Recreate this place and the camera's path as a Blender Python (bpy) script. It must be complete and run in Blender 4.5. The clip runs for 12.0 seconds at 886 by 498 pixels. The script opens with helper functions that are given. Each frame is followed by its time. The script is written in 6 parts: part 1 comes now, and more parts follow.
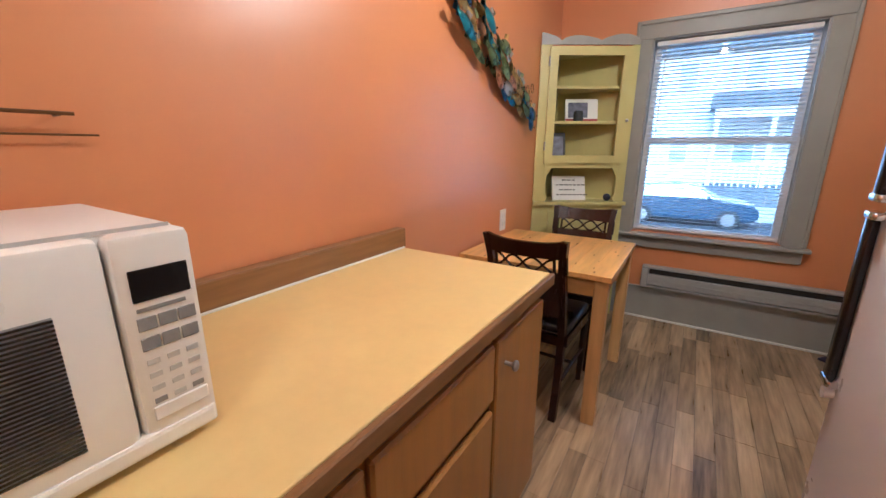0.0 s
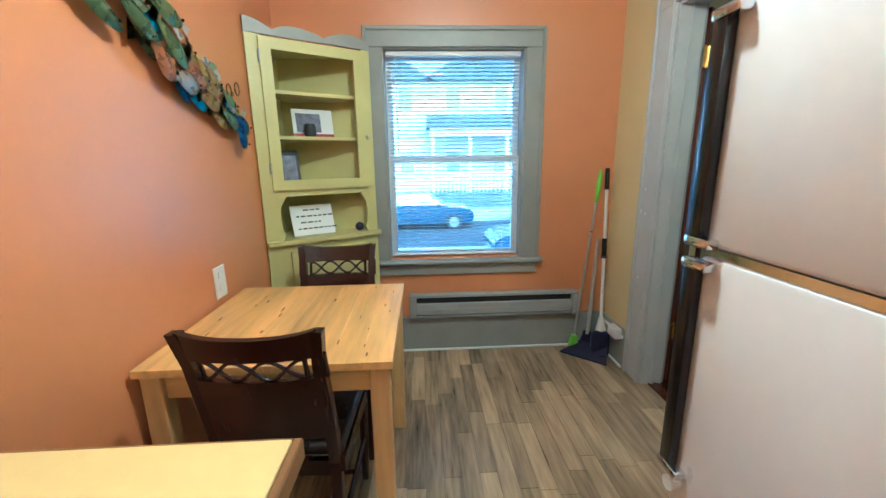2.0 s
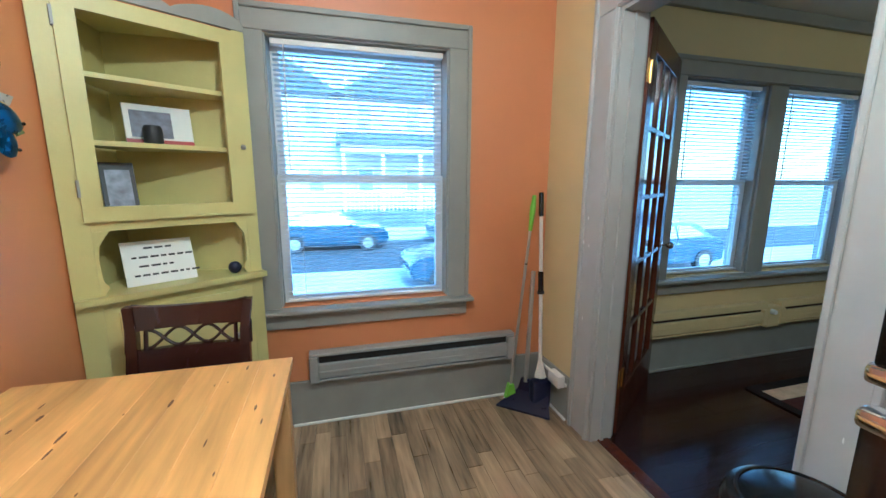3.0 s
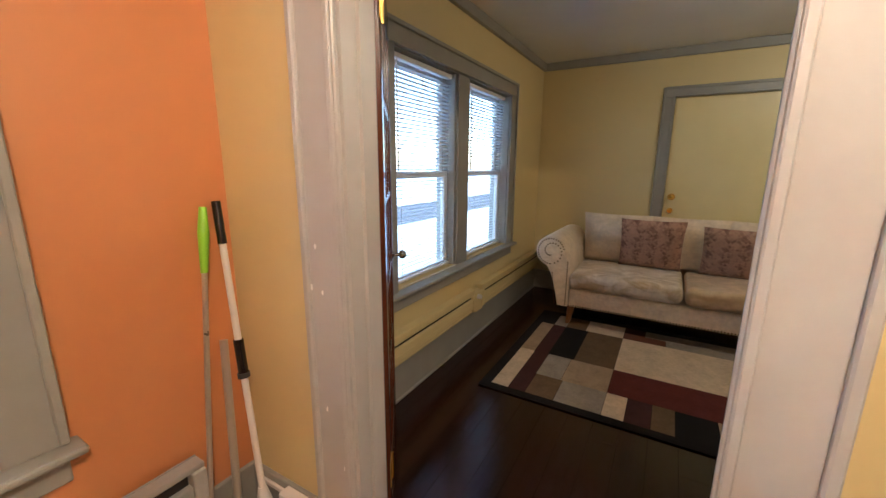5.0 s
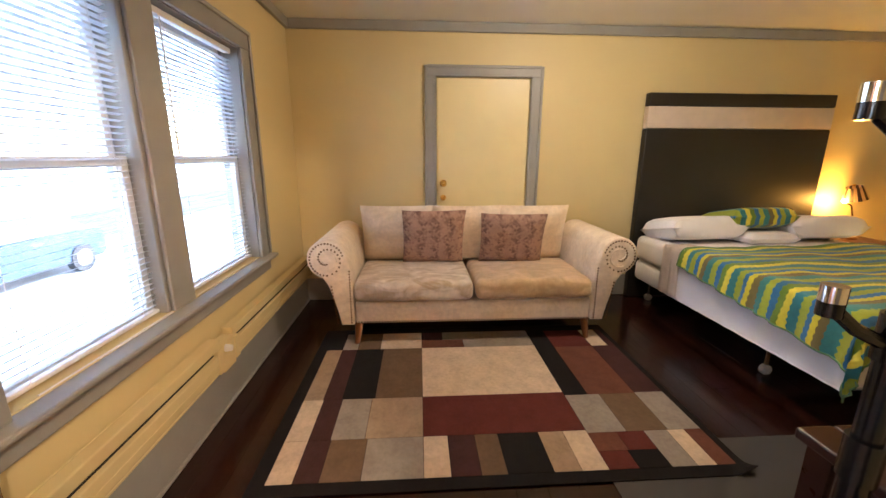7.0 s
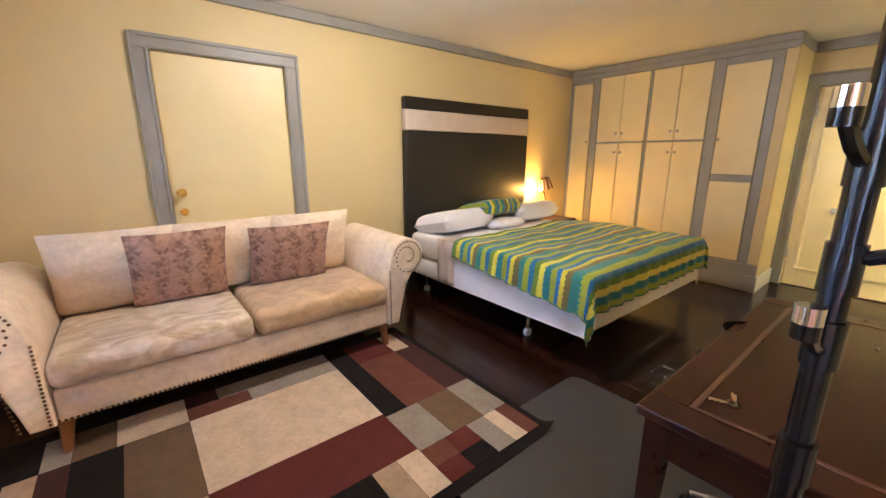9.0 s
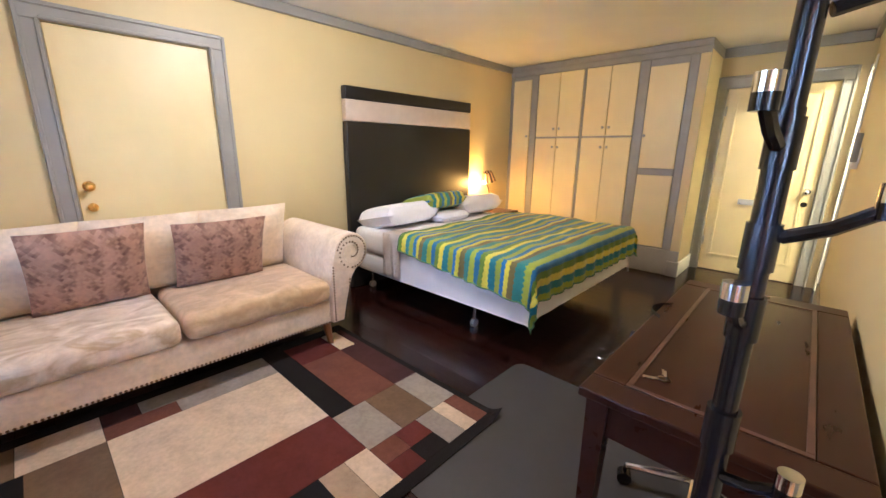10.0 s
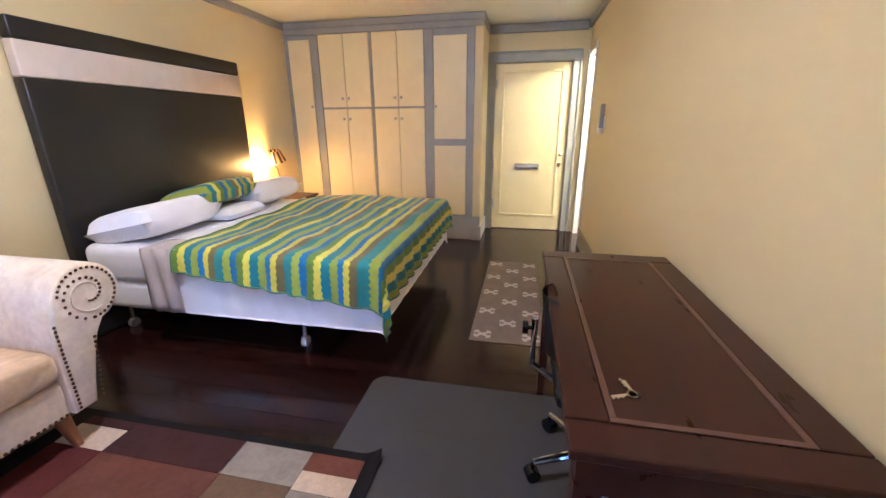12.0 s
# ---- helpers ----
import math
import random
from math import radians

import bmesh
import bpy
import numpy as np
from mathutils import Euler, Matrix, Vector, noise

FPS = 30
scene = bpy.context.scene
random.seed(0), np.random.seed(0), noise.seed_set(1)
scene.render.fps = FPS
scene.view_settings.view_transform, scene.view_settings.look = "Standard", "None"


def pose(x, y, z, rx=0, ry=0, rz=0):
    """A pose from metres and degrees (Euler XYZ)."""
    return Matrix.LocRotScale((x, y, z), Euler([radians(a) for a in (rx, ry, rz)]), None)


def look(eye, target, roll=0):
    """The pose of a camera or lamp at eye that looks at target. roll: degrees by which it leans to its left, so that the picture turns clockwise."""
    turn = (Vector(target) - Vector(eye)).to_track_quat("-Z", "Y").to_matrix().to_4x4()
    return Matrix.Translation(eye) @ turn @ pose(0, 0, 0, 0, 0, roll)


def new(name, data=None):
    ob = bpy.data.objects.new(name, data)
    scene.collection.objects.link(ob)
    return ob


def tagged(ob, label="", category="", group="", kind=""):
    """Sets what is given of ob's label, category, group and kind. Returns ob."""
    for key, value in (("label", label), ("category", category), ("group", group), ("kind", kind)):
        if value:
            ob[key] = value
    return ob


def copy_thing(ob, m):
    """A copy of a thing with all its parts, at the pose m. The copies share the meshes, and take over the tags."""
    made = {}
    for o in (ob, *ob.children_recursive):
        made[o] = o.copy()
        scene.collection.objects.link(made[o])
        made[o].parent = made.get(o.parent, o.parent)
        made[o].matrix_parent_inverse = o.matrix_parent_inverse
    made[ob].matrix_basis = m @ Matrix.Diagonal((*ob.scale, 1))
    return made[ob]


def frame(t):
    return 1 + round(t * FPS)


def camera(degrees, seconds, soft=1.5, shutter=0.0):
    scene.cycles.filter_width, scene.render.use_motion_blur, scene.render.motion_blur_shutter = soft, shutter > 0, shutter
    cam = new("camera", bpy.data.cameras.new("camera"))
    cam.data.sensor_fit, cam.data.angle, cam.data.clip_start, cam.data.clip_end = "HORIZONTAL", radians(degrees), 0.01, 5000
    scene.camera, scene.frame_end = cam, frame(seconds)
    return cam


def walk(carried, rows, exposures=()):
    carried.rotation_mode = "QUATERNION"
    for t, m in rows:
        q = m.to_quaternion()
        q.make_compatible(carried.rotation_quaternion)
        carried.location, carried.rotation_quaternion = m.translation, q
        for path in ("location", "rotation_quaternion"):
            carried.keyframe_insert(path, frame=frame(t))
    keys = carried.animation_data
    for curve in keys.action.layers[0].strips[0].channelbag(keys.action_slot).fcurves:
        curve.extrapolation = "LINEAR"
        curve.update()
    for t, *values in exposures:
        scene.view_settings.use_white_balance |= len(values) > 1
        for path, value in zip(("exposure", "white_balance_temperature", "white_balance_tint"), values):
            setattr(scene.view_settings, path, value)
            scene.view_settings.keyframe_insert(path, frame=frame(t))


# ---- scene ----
cam = camera(97.4, 12.0)
PATH = [
    (0, (0.348, 0.251, 1.288), (-0.696, 1.881, 0.784), 0.1),
    (0.5, (0.337, 0.412, 1.293), (-0.433, 2.198, 0.825), -0.5),
    (1, (0.34, 0.551, 1.3), (-0.128, 2.442, 0.844), -0.8),
    (1.5, (0.263, 0.717, 1.299), (0.095, 2.657, 0.841), -1.0),
    (2, (0.209, 0.902, 1.329), (0.306, 2.85, 0.887), -0.8),
    (2.5, (0.221, 1.164, 1.315), (0.503, 3.106, 0.93), -0.3),
    (3, (0.264, 1.405, 1.342), (0.792, 3.302, 0.987), 0.3),
    (3.2, (0.282, 1.492, 1.339), (0.948, 3.342, 0.97), 0.6),
    (4.8, (0.629, 2.19, 1.39), (2.242, 3.296, 0.969), 1.0),
    (5, (0.711, 2.2, 1.382), (2.404, 3.179, 0.965), 0.4),
    (5.5, (0.886, 2.34, 1.353), (2.724, 3.005, 0.932), -0.5),
    (6, (1.042, 2.412, 1.376), (2.953, 2.794, 0.928), -0.7),
    (6.5, (1.287, 2.432, 1.355), (3.228, 2.606, 0.904), -0.4),
    (7, (1.468, 2.413, 1.352), (3.409, 2.293, 0.886), 0.2),
    (7.5, (1.608, 2.438, 1.346), (3.49, 1.935, 0.895), -0.1),
    (7.7, (1.667, 2.453, 1.352), (3.492, 1.77, 0.904), -0.3),
    (9.3, (1.821, 2.484, 1.363), (3.282, 1.205, 0.883), 0.7),
    (9.5, (1.825, 2.478, 1.362), (3.246, 1.159, 0.873), 1.1),
    (10, (1.83, 2.463, 1.348), (3.153, 1.046, 0.856), 0.7),
    (10.5, (1.937, 2.37, 1.329), (3.066, 0.8, 0.82), 0.9),
    (11, (2.039, 2.232, 1.333), (2.926, 0.522, 0.796), 0.5),
    (11.2, (2.086, 2.199, 1.312), (2.873, 0.443, 0.765), 0.3),
    (11.5, (2.155, 2.192, 1.321), (2.763, 0.376, 0.745), 0.3),
    (12, (2.29, 2.176, 1.332), (2.671, 0.309, 0.725), -0.3),
]
walk(cam, [(t, look(eye, target, roll)) for t, eye, target, roll in PATH],
     exposures=[(0, 2.6, 4650, 8), (0.5, 2.5, 4700, 8), (1.0, 2.6, 4450, 4), (1.5, 2.8, 4100, -10), (2.0, 3.0, 3950, -16), (2.5, 3.15, 3950, -16), (3.2, 2.95, 4150, -4), (4.8, 3.15, 5900, 10), (5.5, 3.5, 5200, 8), (6, 3.72, 5900, 12), (6.5, 3.95, 5700, 16), (7, 4.3, 6300, 20), (7.5, 4.35, 6300, 22), (9.5, 4.85, 5200, 20), (10.5, 4.9, 5000, 22), (12, 4.9, 4650, 26)])

# ---- world, sun and lamps ----
world = bpy.data.worlds.new("sky")
scene.world = world
world.use_nodes = True
wn = world.node_tree
bg = wn.nodes["Background"]
sky = wn.nodes.new("ShaderNodeTexSky")
sky.sky_type, sky.sun_disc = "NISHITA", False
sky.sun_elevation, sky.sun_rotation = radians(38), radians(150)
sky.air_density, sky.dust_density = 1.0, 1.2
wn.links.new(sky.outputs[0], bg.inputs[0])
bg.inputs[1].default_value = 0.15
sun_data = bpy.data.lights.new("sun", "SUN")
sun_data.energy, sun_data.angle, sun_data.color = 1.1, radians(14), (0.62, 0.87, 1.0)
sun = new("sun", sun_data)
sun.matrix_world = look((2, -6, 12), (2, 9, 0))


def lamp_point(name, at, watts, color, radius):
    d = bpy.data.lights.new(name, "POINT")
    d.energy, d.color, d.shadow_soft_size = watts, color, radius
    o = new(name, d)
    o.location = at
    return o


lamp_point("kitchen_lamp_light", (0.42, 1.75, 2.26), 8.5, (1.0, 0.78, 0.54), 0.035)
# second kitchen light is unseen, added behind the camera to warm counter and fridge
lamp_point("kitchen_lamp_light", (0.36, -0.45, 2.26), 3.6, (1.0, 0.78, 0.54), 0.035)
lamp_point("bedside_light", (4.955, -1.60, 0.935), 1.4, (1.0, 0.50, 0.085), 0.03)
lamp_point("side_room_light", (0.9, -2.2, 2.26), 6.8, (1.0, 0.82, 0.42), 0.05)
# added fill light, kept out of view, to brighten the living room
lamp_point("living_lamp_light", (3.5, 1.2, 2.33), 3.0, (1.0, 0.83, 0.60), 0.09)


# ---- materials ----
def mat(name, color, rough=0.5, vary=0.08, scale=6.0, bump=0.05, bscale=60.0, metal=0.0, stretch=(1, 1, 1), rnd=0.0, spec=0.5, coat=0.0, sheen=0.0, island=0.0, rvary=0.03):
    m = bpy.data.materials.new(name)
    m.use_nodes = True
    t = m.node_tree
    b = t.nodes["Principled BSDF"]
    geo = t.nodes.new("ShaderNodeNewGeometry")
    mp = t.nodes.new("ShaderNodeMapping")
    mp.inputs["Scale"].default_value = stretch
    t.links.new(geo.outputs["Position"], mp.inputs[0])
    n1 = t.nodes.new("ShaderNodeTexNoise")
    n1.inputs["Scale"].default_value, n1.inputs["Detail"].default_value = scale, 5
    n2 = t.nodes.new("ShaderNodeTexNoise")
    n2.inputs["Scale"].default_value, n2.inputs["Detail"].default_value = scale * 0.17, 2
    for n in (n1, n2):
        t.links.new(mp.outputs[0], n.inputs["Vector"])
    add = t.nodes.new("ShaderNodeMath")
    add.operation = "ADD"
    t.links.new(n1.outputs["Fac"], add.inputs[0])
    t.links.new(n2.outputs["Fac"], add.inputs[1])
    last = add.outputs[0]
    if rnd or island:
        if rnd:
            src = t.nodes.new("ShaderNodeObjectInfo").outputs["Random"]
        else:
            src = geo.outputs["Random Per Island"]
        k = t.nodes.new("ShaderNodeMath")
        k.operation = "MULTIPLY_ADD"
        k.inputs[1].default_value = (rnd or island) * 2
        t.links.new(src, k.inputs[0])
        t.links.new(last, k.inputs[2])
        sub = t.nodes.new("ShaderNodeMath")
        sub.operation = "SUBTRACT"
        sub.inputs[1].default_value = rnd or island
        t.links.new(k.outputs[0], sub.inputs[0])
        last = sub.outputs[0]
    rng = t.nodes.new("ShaderNodeMapRange")
    rng.inputs["From Min"].default_value, rng.inputs["From Max"].default_value = 0.6, 1.4
    rng.inputs["To Min"].default_value, rng.inputs["To Max"].default_value = 1 - 1.6 * vary, 1 + 1.6 * vary
    rng.clamp = False
    t.links.new(last, rng.inputs["Value"])
    mul = t.nodes.new("ShaderNodeMix")
    mul.data_type, mul.blend_type = "RGBA", "MULTIPLY"
    mul.inputs["Factor"].default_value = 1
    mul.inputs["A"].default_value = (*color, 1)
    t.links.new(rng.outputs[0], mul.inputs["B"])
    t.links.new(mul.outputs["Result"], b.inputs["Base Color"])
    rr = t.nodes.new("ShaderNodeMapRange")
    rr.inputs["From Min"].default_value, rr.inputs["From Max"].default_value = 0.3, 0.7
    rr.inputs["To Min"].default_value, rr.inputs["To Max"].default_value = max(0.02, rough - rvary), min(1, rough + rvary)
    t.links.new(n1.outputs["Fac"], rr.inputs["Value"])
    t.links.new(rr.outputs[0], b.inputs["Roughness"])
    b.inputs["Metallic"].default_value = metal
    b.inputs["Specular IOR Level"].default_value = spec
    b.inputs["Coat Weight"].default_value = coat
    b.inputs["Coat Roughness"].default_value = 0.12
    b.inputs["Sheen Weight"].default_value = sheen
    if bump:
        nb = t.nodes.new("ShaderNodeTexNoise")
        nb.inputs["Scale"].default_value, nb.inputs["Detail"].default_value = bscale, 4
        t.links.new(mp.outputs[0], nb.inputs["Vector"])
        bp = t.nodes.new("ShaderNodeBump")
        bp.inputs["Strength"].default_value, bp.inputs["Distance"].default_value = min(1, bump * 4), 0.004
        t.links.new(nb.outputs["Fac"], bp.inputs["Height"])
        t.links.new(bp.outputs[0], b.inputs["Normal"])
    return m


def wood(name, color, rough=0.4, axis=0, vary=0.22, rnd=0.0, coat=0.0, scale=5.0):
    s = [9, 9, 9]
    s[axis] = 0.8
    return mat(name, color, rough, vary, scale, 0.03, 22, stretch=tuple(s), rnd=rnd, coat=coat)


def glass_mat():
    m = bpy.data.materials.new("window_glass")
    m.use_nodes = True
    b = m.node_tree.nodes["Principled BSDF"]
    b.inputs["Base Color"].default_value = (0.96, 0.99, 1, 1)
    b.inputs["Roughness"].default_value, b.inputs["IOR"].default_value = 0.0, 1.45
    b.inputs["Transmission Weight"].default_value = 1
    return m


def glow(name, color, strength):
    m = bpy.data.materials.new(name)
    m.use_nodes = True
    b = m.node_tree.nodes["Principled BSDF"]
    b.inputs["Base Color"].default_value = (*color, 1)
    b.inputs["Emission Color"].default_value = (*color, 1)
    b.inputs["Emission Strength"].default_value = strength
    return m


def stripes_mat(name, colors, period, rough=0.85):
    """Woven stripes that follow the cloth's own length (its UV map)."""
    m = mat(name, (1, 1, 1), rough, 0.1, 40, 0.08, 300, sheen=0.2)
    t = m.node_tree
    uv = t.nodes.new("ShaderNodeUVMap")
    sep = t.nodes.new("ShaderNodeSeparateXYZ")
    t.links.new(uv.outputs[0], sep.inputs[0])
    wob = t.nodes.new("ShaderNodeTexWave")
    wob.bands_direction = "Y"
    wob.inputs["Scale"].default_value = 9.0
    t.links.new(uv.outputs[0], wob.inputs["Vector"])
    k = t.nodes.new("ShaderNodeMath")
    k.operation, k.inputs[1].default_value = "MULTIPLY_ADD", 0.006
    t.links.new(wob.outputs["Fac"], k.inputs[0])
    t.links.new(sep.outputs["X"], k.inputs[2])
    fr = t.nodes.new("ShaderNodeMath")
    fr.operation, fr.inputs[1].default_value = "DIVIDE", period
    t.links.new(k.outputs[0], fr.inputs[0])
    f2 = t.nodes.new("ShaderNodeMath")
    f2.operation = "FRACT"
    t.links.new(fr.outputs[0], f2.inputs[0])
    ramp = t.nodes.new("ShaderNodeValToRGB")
    ramp.color_ramp.interpolation = "CONSTANT"
    els = ramp.color_ramp.elements
    for i, (pos, c) in enumerate(colors):
        e = els[i] if i < 2 else els.new(pos)
        e.position, e.color = pos, (*c, 1)
    t.links.new(f2.outputs[0], ramp.inputs[0])
    mul = next(n for n in t.nodes if n.type == "MIX")
    t.links.new(ramp.outputs[0], mul.inputs["A"])
    return m


M_orange = mat("orange_paint", (0.60, 0.235, 0.082), 0.36, 0.02, 3, 0.008, 45, rvary=0.02, spec=0.95)
M_yellow = mat("yellow_paint", (0.66, 0.54, 0.27), 0.5, 0.02, 3, 0.012, 50, rvary=0.02)
M_cream_door = mat("cream_yellow_paint", (0.76, 0.64, 0.33), 0.4, 0.04, 4, 0.03, 40)
M_grey = mat("grey_trim_paint", (0.30, 0.295, 0.265), 0.42, 0.07, 8, 0.03, 40)
M_grey_light = mat("light_grey_paint_and_lit_jamb", (0.46, 0.45, 0.43), 0.4, 0.05, 8, 0.03, 40)
M_white = mat("white_paint", (0.78, 0.77, 0.74), 0.45, 0.04, 6, 0.03, 40)
M_ceil = mat("ceiling_paint", (0.78, 0.77, 0.74), 0.7, 0.03, 3, 0.08, 90)
M_plank = wood("vinyl_plank", (0.35, 0.245, 0.14), 0.30, 1, 0.42, rnd=0.25)
M_gap = mat("dark_joint", (0.03, 0.022, 0.018), 0.8)
M_dark_floor = mat("dark_floor_boards", (0.021, 0.0062, 0.0045), 0.17, 0.25, 4, 0.02, 14, stretch=(1.0, 8, 8), rvary=0.06, rnd=0.25)
M_pine = wood("knotty_pine", (0.66, 0.37, 0.105), 0.34, 1, 0.22, rnd=0.13, scale=4.0)
M_pine_x = wood("pine_rail", (0.60, 0.35, 0.11), 0.4, 0, 0.18)
M_pine_v = wood("pine_leg", (0.60, 0.36, 0.13), 0.42, 2, 0.14)
M_knot = mat("pine_knot", (0.13, 0.055, 0.02), 0.5)
M_counter = mat("cream_laminate", (0.76, 0.56, 0.225), 0.36, 0.03, 30, 0.02, 120)
M_oak = wood("cabinet_wood", (0.33, 0.15, 0.028), 0.36, 2, 0.14)
M_oak_y = wood("counter_edge_wood", (0.215, 0.105, 0.032), 0.42, 1, 0.24)
M_mahog = wood("dark_chair_wood", (0.022, 0.006, 0.005), 0.25, 2, 0.1)
M_blackleather = mat("black_vinyl_seat", (0.012, 0.012, 0.014), 0.28, 0.1, 8, 0.04, 160)
M_fridge = mat("white_textured_enamel", (0.68, 0.65, 0.65), 0.30, 0.01, 5, 0.007, 320)
M_black = mat("black_plastic", (0.007, 0.007, 0.008), 0.22, 0.1, 10, 0.02, 90)
M_blackmatt = mat("black_soft_plastic", (0.02, 0.02, 0.022), 0.5, 0.1, 10, 0.05, 120)
M_chrome = mat("chrome", (0.75, 0.75, 0.76), 0.12, 0.03, 20, 0.0, metal=1.0, rvary=0.05)
M_brass = mat("brass", (0.70, 0.46, 0.12), 0.25, 0.1, 20, 0.02, metal=1.0)
M_bronze = mat("nailhead_bronze", (0.16, 0.09, 0.045), 0.35, 0.1, 30, 0.0, metal=1.0)
M_mw = mat("microwave_white", (0.80, 0.78, 0.76), 0.3, 0.02, 8, 0.01, 100)
M_mwgrey = mat("microwave_button_grey", (0.24, 0.24, 0.25), 0.4)
M_lightgrey = mat("pale_grey_print", (0.5, 0.5, 0.5), 0.5)
M_green_cab = mat("pale_olive_paint", (0.56, 0.51, 0.19), 0.45, 0.06, 6, 0.04, 50)
M_legwood = wood("sofa_leg_wood", (0.22, 0.09, 0.03), 0.35, 2)
M_sheet = mat("white_cotton", (0.88, 0.87, 0.88), 0.85, 0.03, 8, 0.10, 30)
M_sheet_pink = mat("pale_pink_cotton", (0.85, 0.76, 0.70), 0.85, 0.03, 8, 0.10, 30)
M_headboard = mat("dark_brown_leather", (0.011, 0.009, 0.007), 0.42, 0.12, 10, 0.05, 120)
M_strip = mat("cream_leather", (0.60, 0.50, 0.40), 0.45, 0.06, 10, 0.04, 120)
M_desk = mat("dark_red_brown_desk", (0.042, 0.0145, 0.009), 0.30, 0.18, 7, 0.008, 30, stretch=(3, 0.6, 3), spec=0.22)
M_desk_line = mat("worn_desk_moulding", (0.105, 0.05, 0.034), 0.32, 0.3, 12, 0.01, 40)
M_mat = mat("grey_chair_mat", (0.06, 0.056, 0.053), 0.5, 0.05, 30, 0.03, 200, spec=0.25)
M_frenchwood = wood("dark_red_stained_door", (0.075, 0.018, 0.008), 0.22, 2, 0.3)
M_glass = glass_mat()
def translucent(m, share):
    """Thin plastic or cloth that lets part of the light through."""
    t = m.node_tree
    b = t.nodes["Principled BSDF"]
    tr = t.nodes.new("ShaderNodeBsdfTranslucent")
    tr.inputs["Color"].default_value = (0.86, 0.9, 0.92, 1)
    mx = t.nodes.new("ShaderNodeMixShader")
    mx.inputs[0].default_value = share
    t.links.new(b.outputs[0], mx.inputs[1])
    t.links.new(tr.outputs[0], mx.inputs[2])
    t.links.new(mx.outputs[0], t.nodes["Material Output"].inputs["Surface"])
    return m


def velvet(name, color, worn):
    """Crushed velvet: soft patches of brushed pile, their light and dark sheen put into the colour."""
    m = mat(name, (1, 1, 1), 0.72, 0.10, 40, 0.06, 220, sheen=0.5)
    t = m.node_tree
    geo = next(n for n in t.nodes if n.type == "NEW_GEOMETRY")
    n1 = t.nodes.new("ShaderNodeTexNoise")
    n1.inputs["Scale"].default_value, n1.inputs["Detail"].default_value, n1.inputs["Distortion"].default_value = 6.5, 4, 1.2
    mp = t.nodes.new("ShaderNodeMapping")
    mp.inputs["Scale"].default_value = (1.5, 0.8, 1.6)
    t.links.new(geo.outputs["Position"], mp.inputs[0])
    t.links.new(mp.outputs[0], n1.inputs["Vector"])
    ramp = t.nodes.new("ShaderNodeValToRGB")
    els = ramp.color_ramp.elements
    els[0].position, els[0].color = 0.36, (*worn, 1)
    els[1].position, els[1].color = 0.62, (*color, 1)
    t.links.new(n1.outputs["Fac"], ramp.inputs[0])
    mul = next(n for n in t.nodes if n.type == "MIX")
    t.links.new(ramp.outputs[0], mul.inputs["A"])
    return m


def brocade(name, light, dark):
    """Woven throw cloth: small motifs in soft upright bands, following the cloth's UV map."""
    m = mat(name, (1, 1, 1), 0.85, 0.12, 60, 0.1, 260, sheen=0.25)
    t = m.node_tree
    uv = t.nodes.new("ShaderNodeUVMap")
    turn = t.nodes.new("ShaderNodeMapping")
    turn.inputs["Rotation"].default_value = (0, 0, radians(45))
    t.links.new(uv.outputs[0], turn.inputs[0])
    cell = t.nodes.new("ShaderNodeVectorMath")
    cell.operation = "SNAP"
    cell.inputs[1].default_value = (0.017, 0.017, 0.017)
    t.links.new(turn.outputs[0], cell.inputs[0])
    vo = t.nodes.new("ShaderNodeTexWhiteNoise")
    vo.noise_dimensions = "2D"
    t.links.new(cell.outputs[0], vo.inputs["Vector"])
    no = t.nodes.new("ShaderNodeTexNoise")
    no.inputs["Scale"].default_value, no.inputs["Detail"].default_value = 14, 1
    wv = t.nodes.new("ShaderNodeTexWave")
    wv.bands_direction = "X"
    wv.inputs["Scale"].default_value, wv.inputs["Distortion"].default_value, wv.inputs["Detail Scale"].default_value = 2.6, 2.5, 6
    for n in (no, wv):
        t.links.new(uv.outputs[0], n.inputs["Vector"])
    a = t.nodes.new("ShaderNodeMath")
    a.operation, a.inputs[1].default_value = "MULTIPLY_ADD", 0.5
    t.links.new(vo.outputs["Value"], a.inputs[0])
    t.links.new(no.outputs["Fac"], a.inputs[2])
    b = t.nodes.new("ShaderNodeMath")
    b.operation, b.inputs[1].default_value = "MULTIPLY_ADD", 0.3
    t.links.new(wv.outputs["Fac"], b.inputs[0])
    t.links.new(a.outputs[0], b.inputs[2])
    ramp = t.nodes.new("ShaderNodeValToRGB")
    els = ramp.color_ramp.elements
    els[0].position, els[0].color = 0.5, (*dark, 1)
    els[1].position, els[1].color = 1.0, (*light, 1)
    t.links.new(b.outputs[0], ramp.inputs[0])
    mul = next(n for n in t.nodes if n.type == "MIX")
    t.links.new(ramp.outputs[0], mul.inputs["A"])
    return m


M_blind = translucent(mat("white_blind_slat", (0.82, 0.83, 0.84), 0.45, 0.02, 6, 0.0), 0.45)
M_navy = mat("navy_plastic", (0.012, 0.014, 0.045), 0.3, 0.08, 12, 0.02, 90)
M_lime = mat("lime_green_plastic", (0.26, 0.58, 0.03), 0.4, 0.06)
M_polewhite = mat("white_pole", (0.75, 0.72, 0.68), 0.35, 0.04)
M_silver = mat("silver_pole", (0.55, 0.53, 0.5), 0.3, 0.05, metal=0.7)
M_heater_grey = mat("grey_heater_enamel", (0.33, 0.325, 0.31), 0.4, 0.05)
M_slot = mat("dark_slot", (0.01, 0.009, 0.008), 0.7)
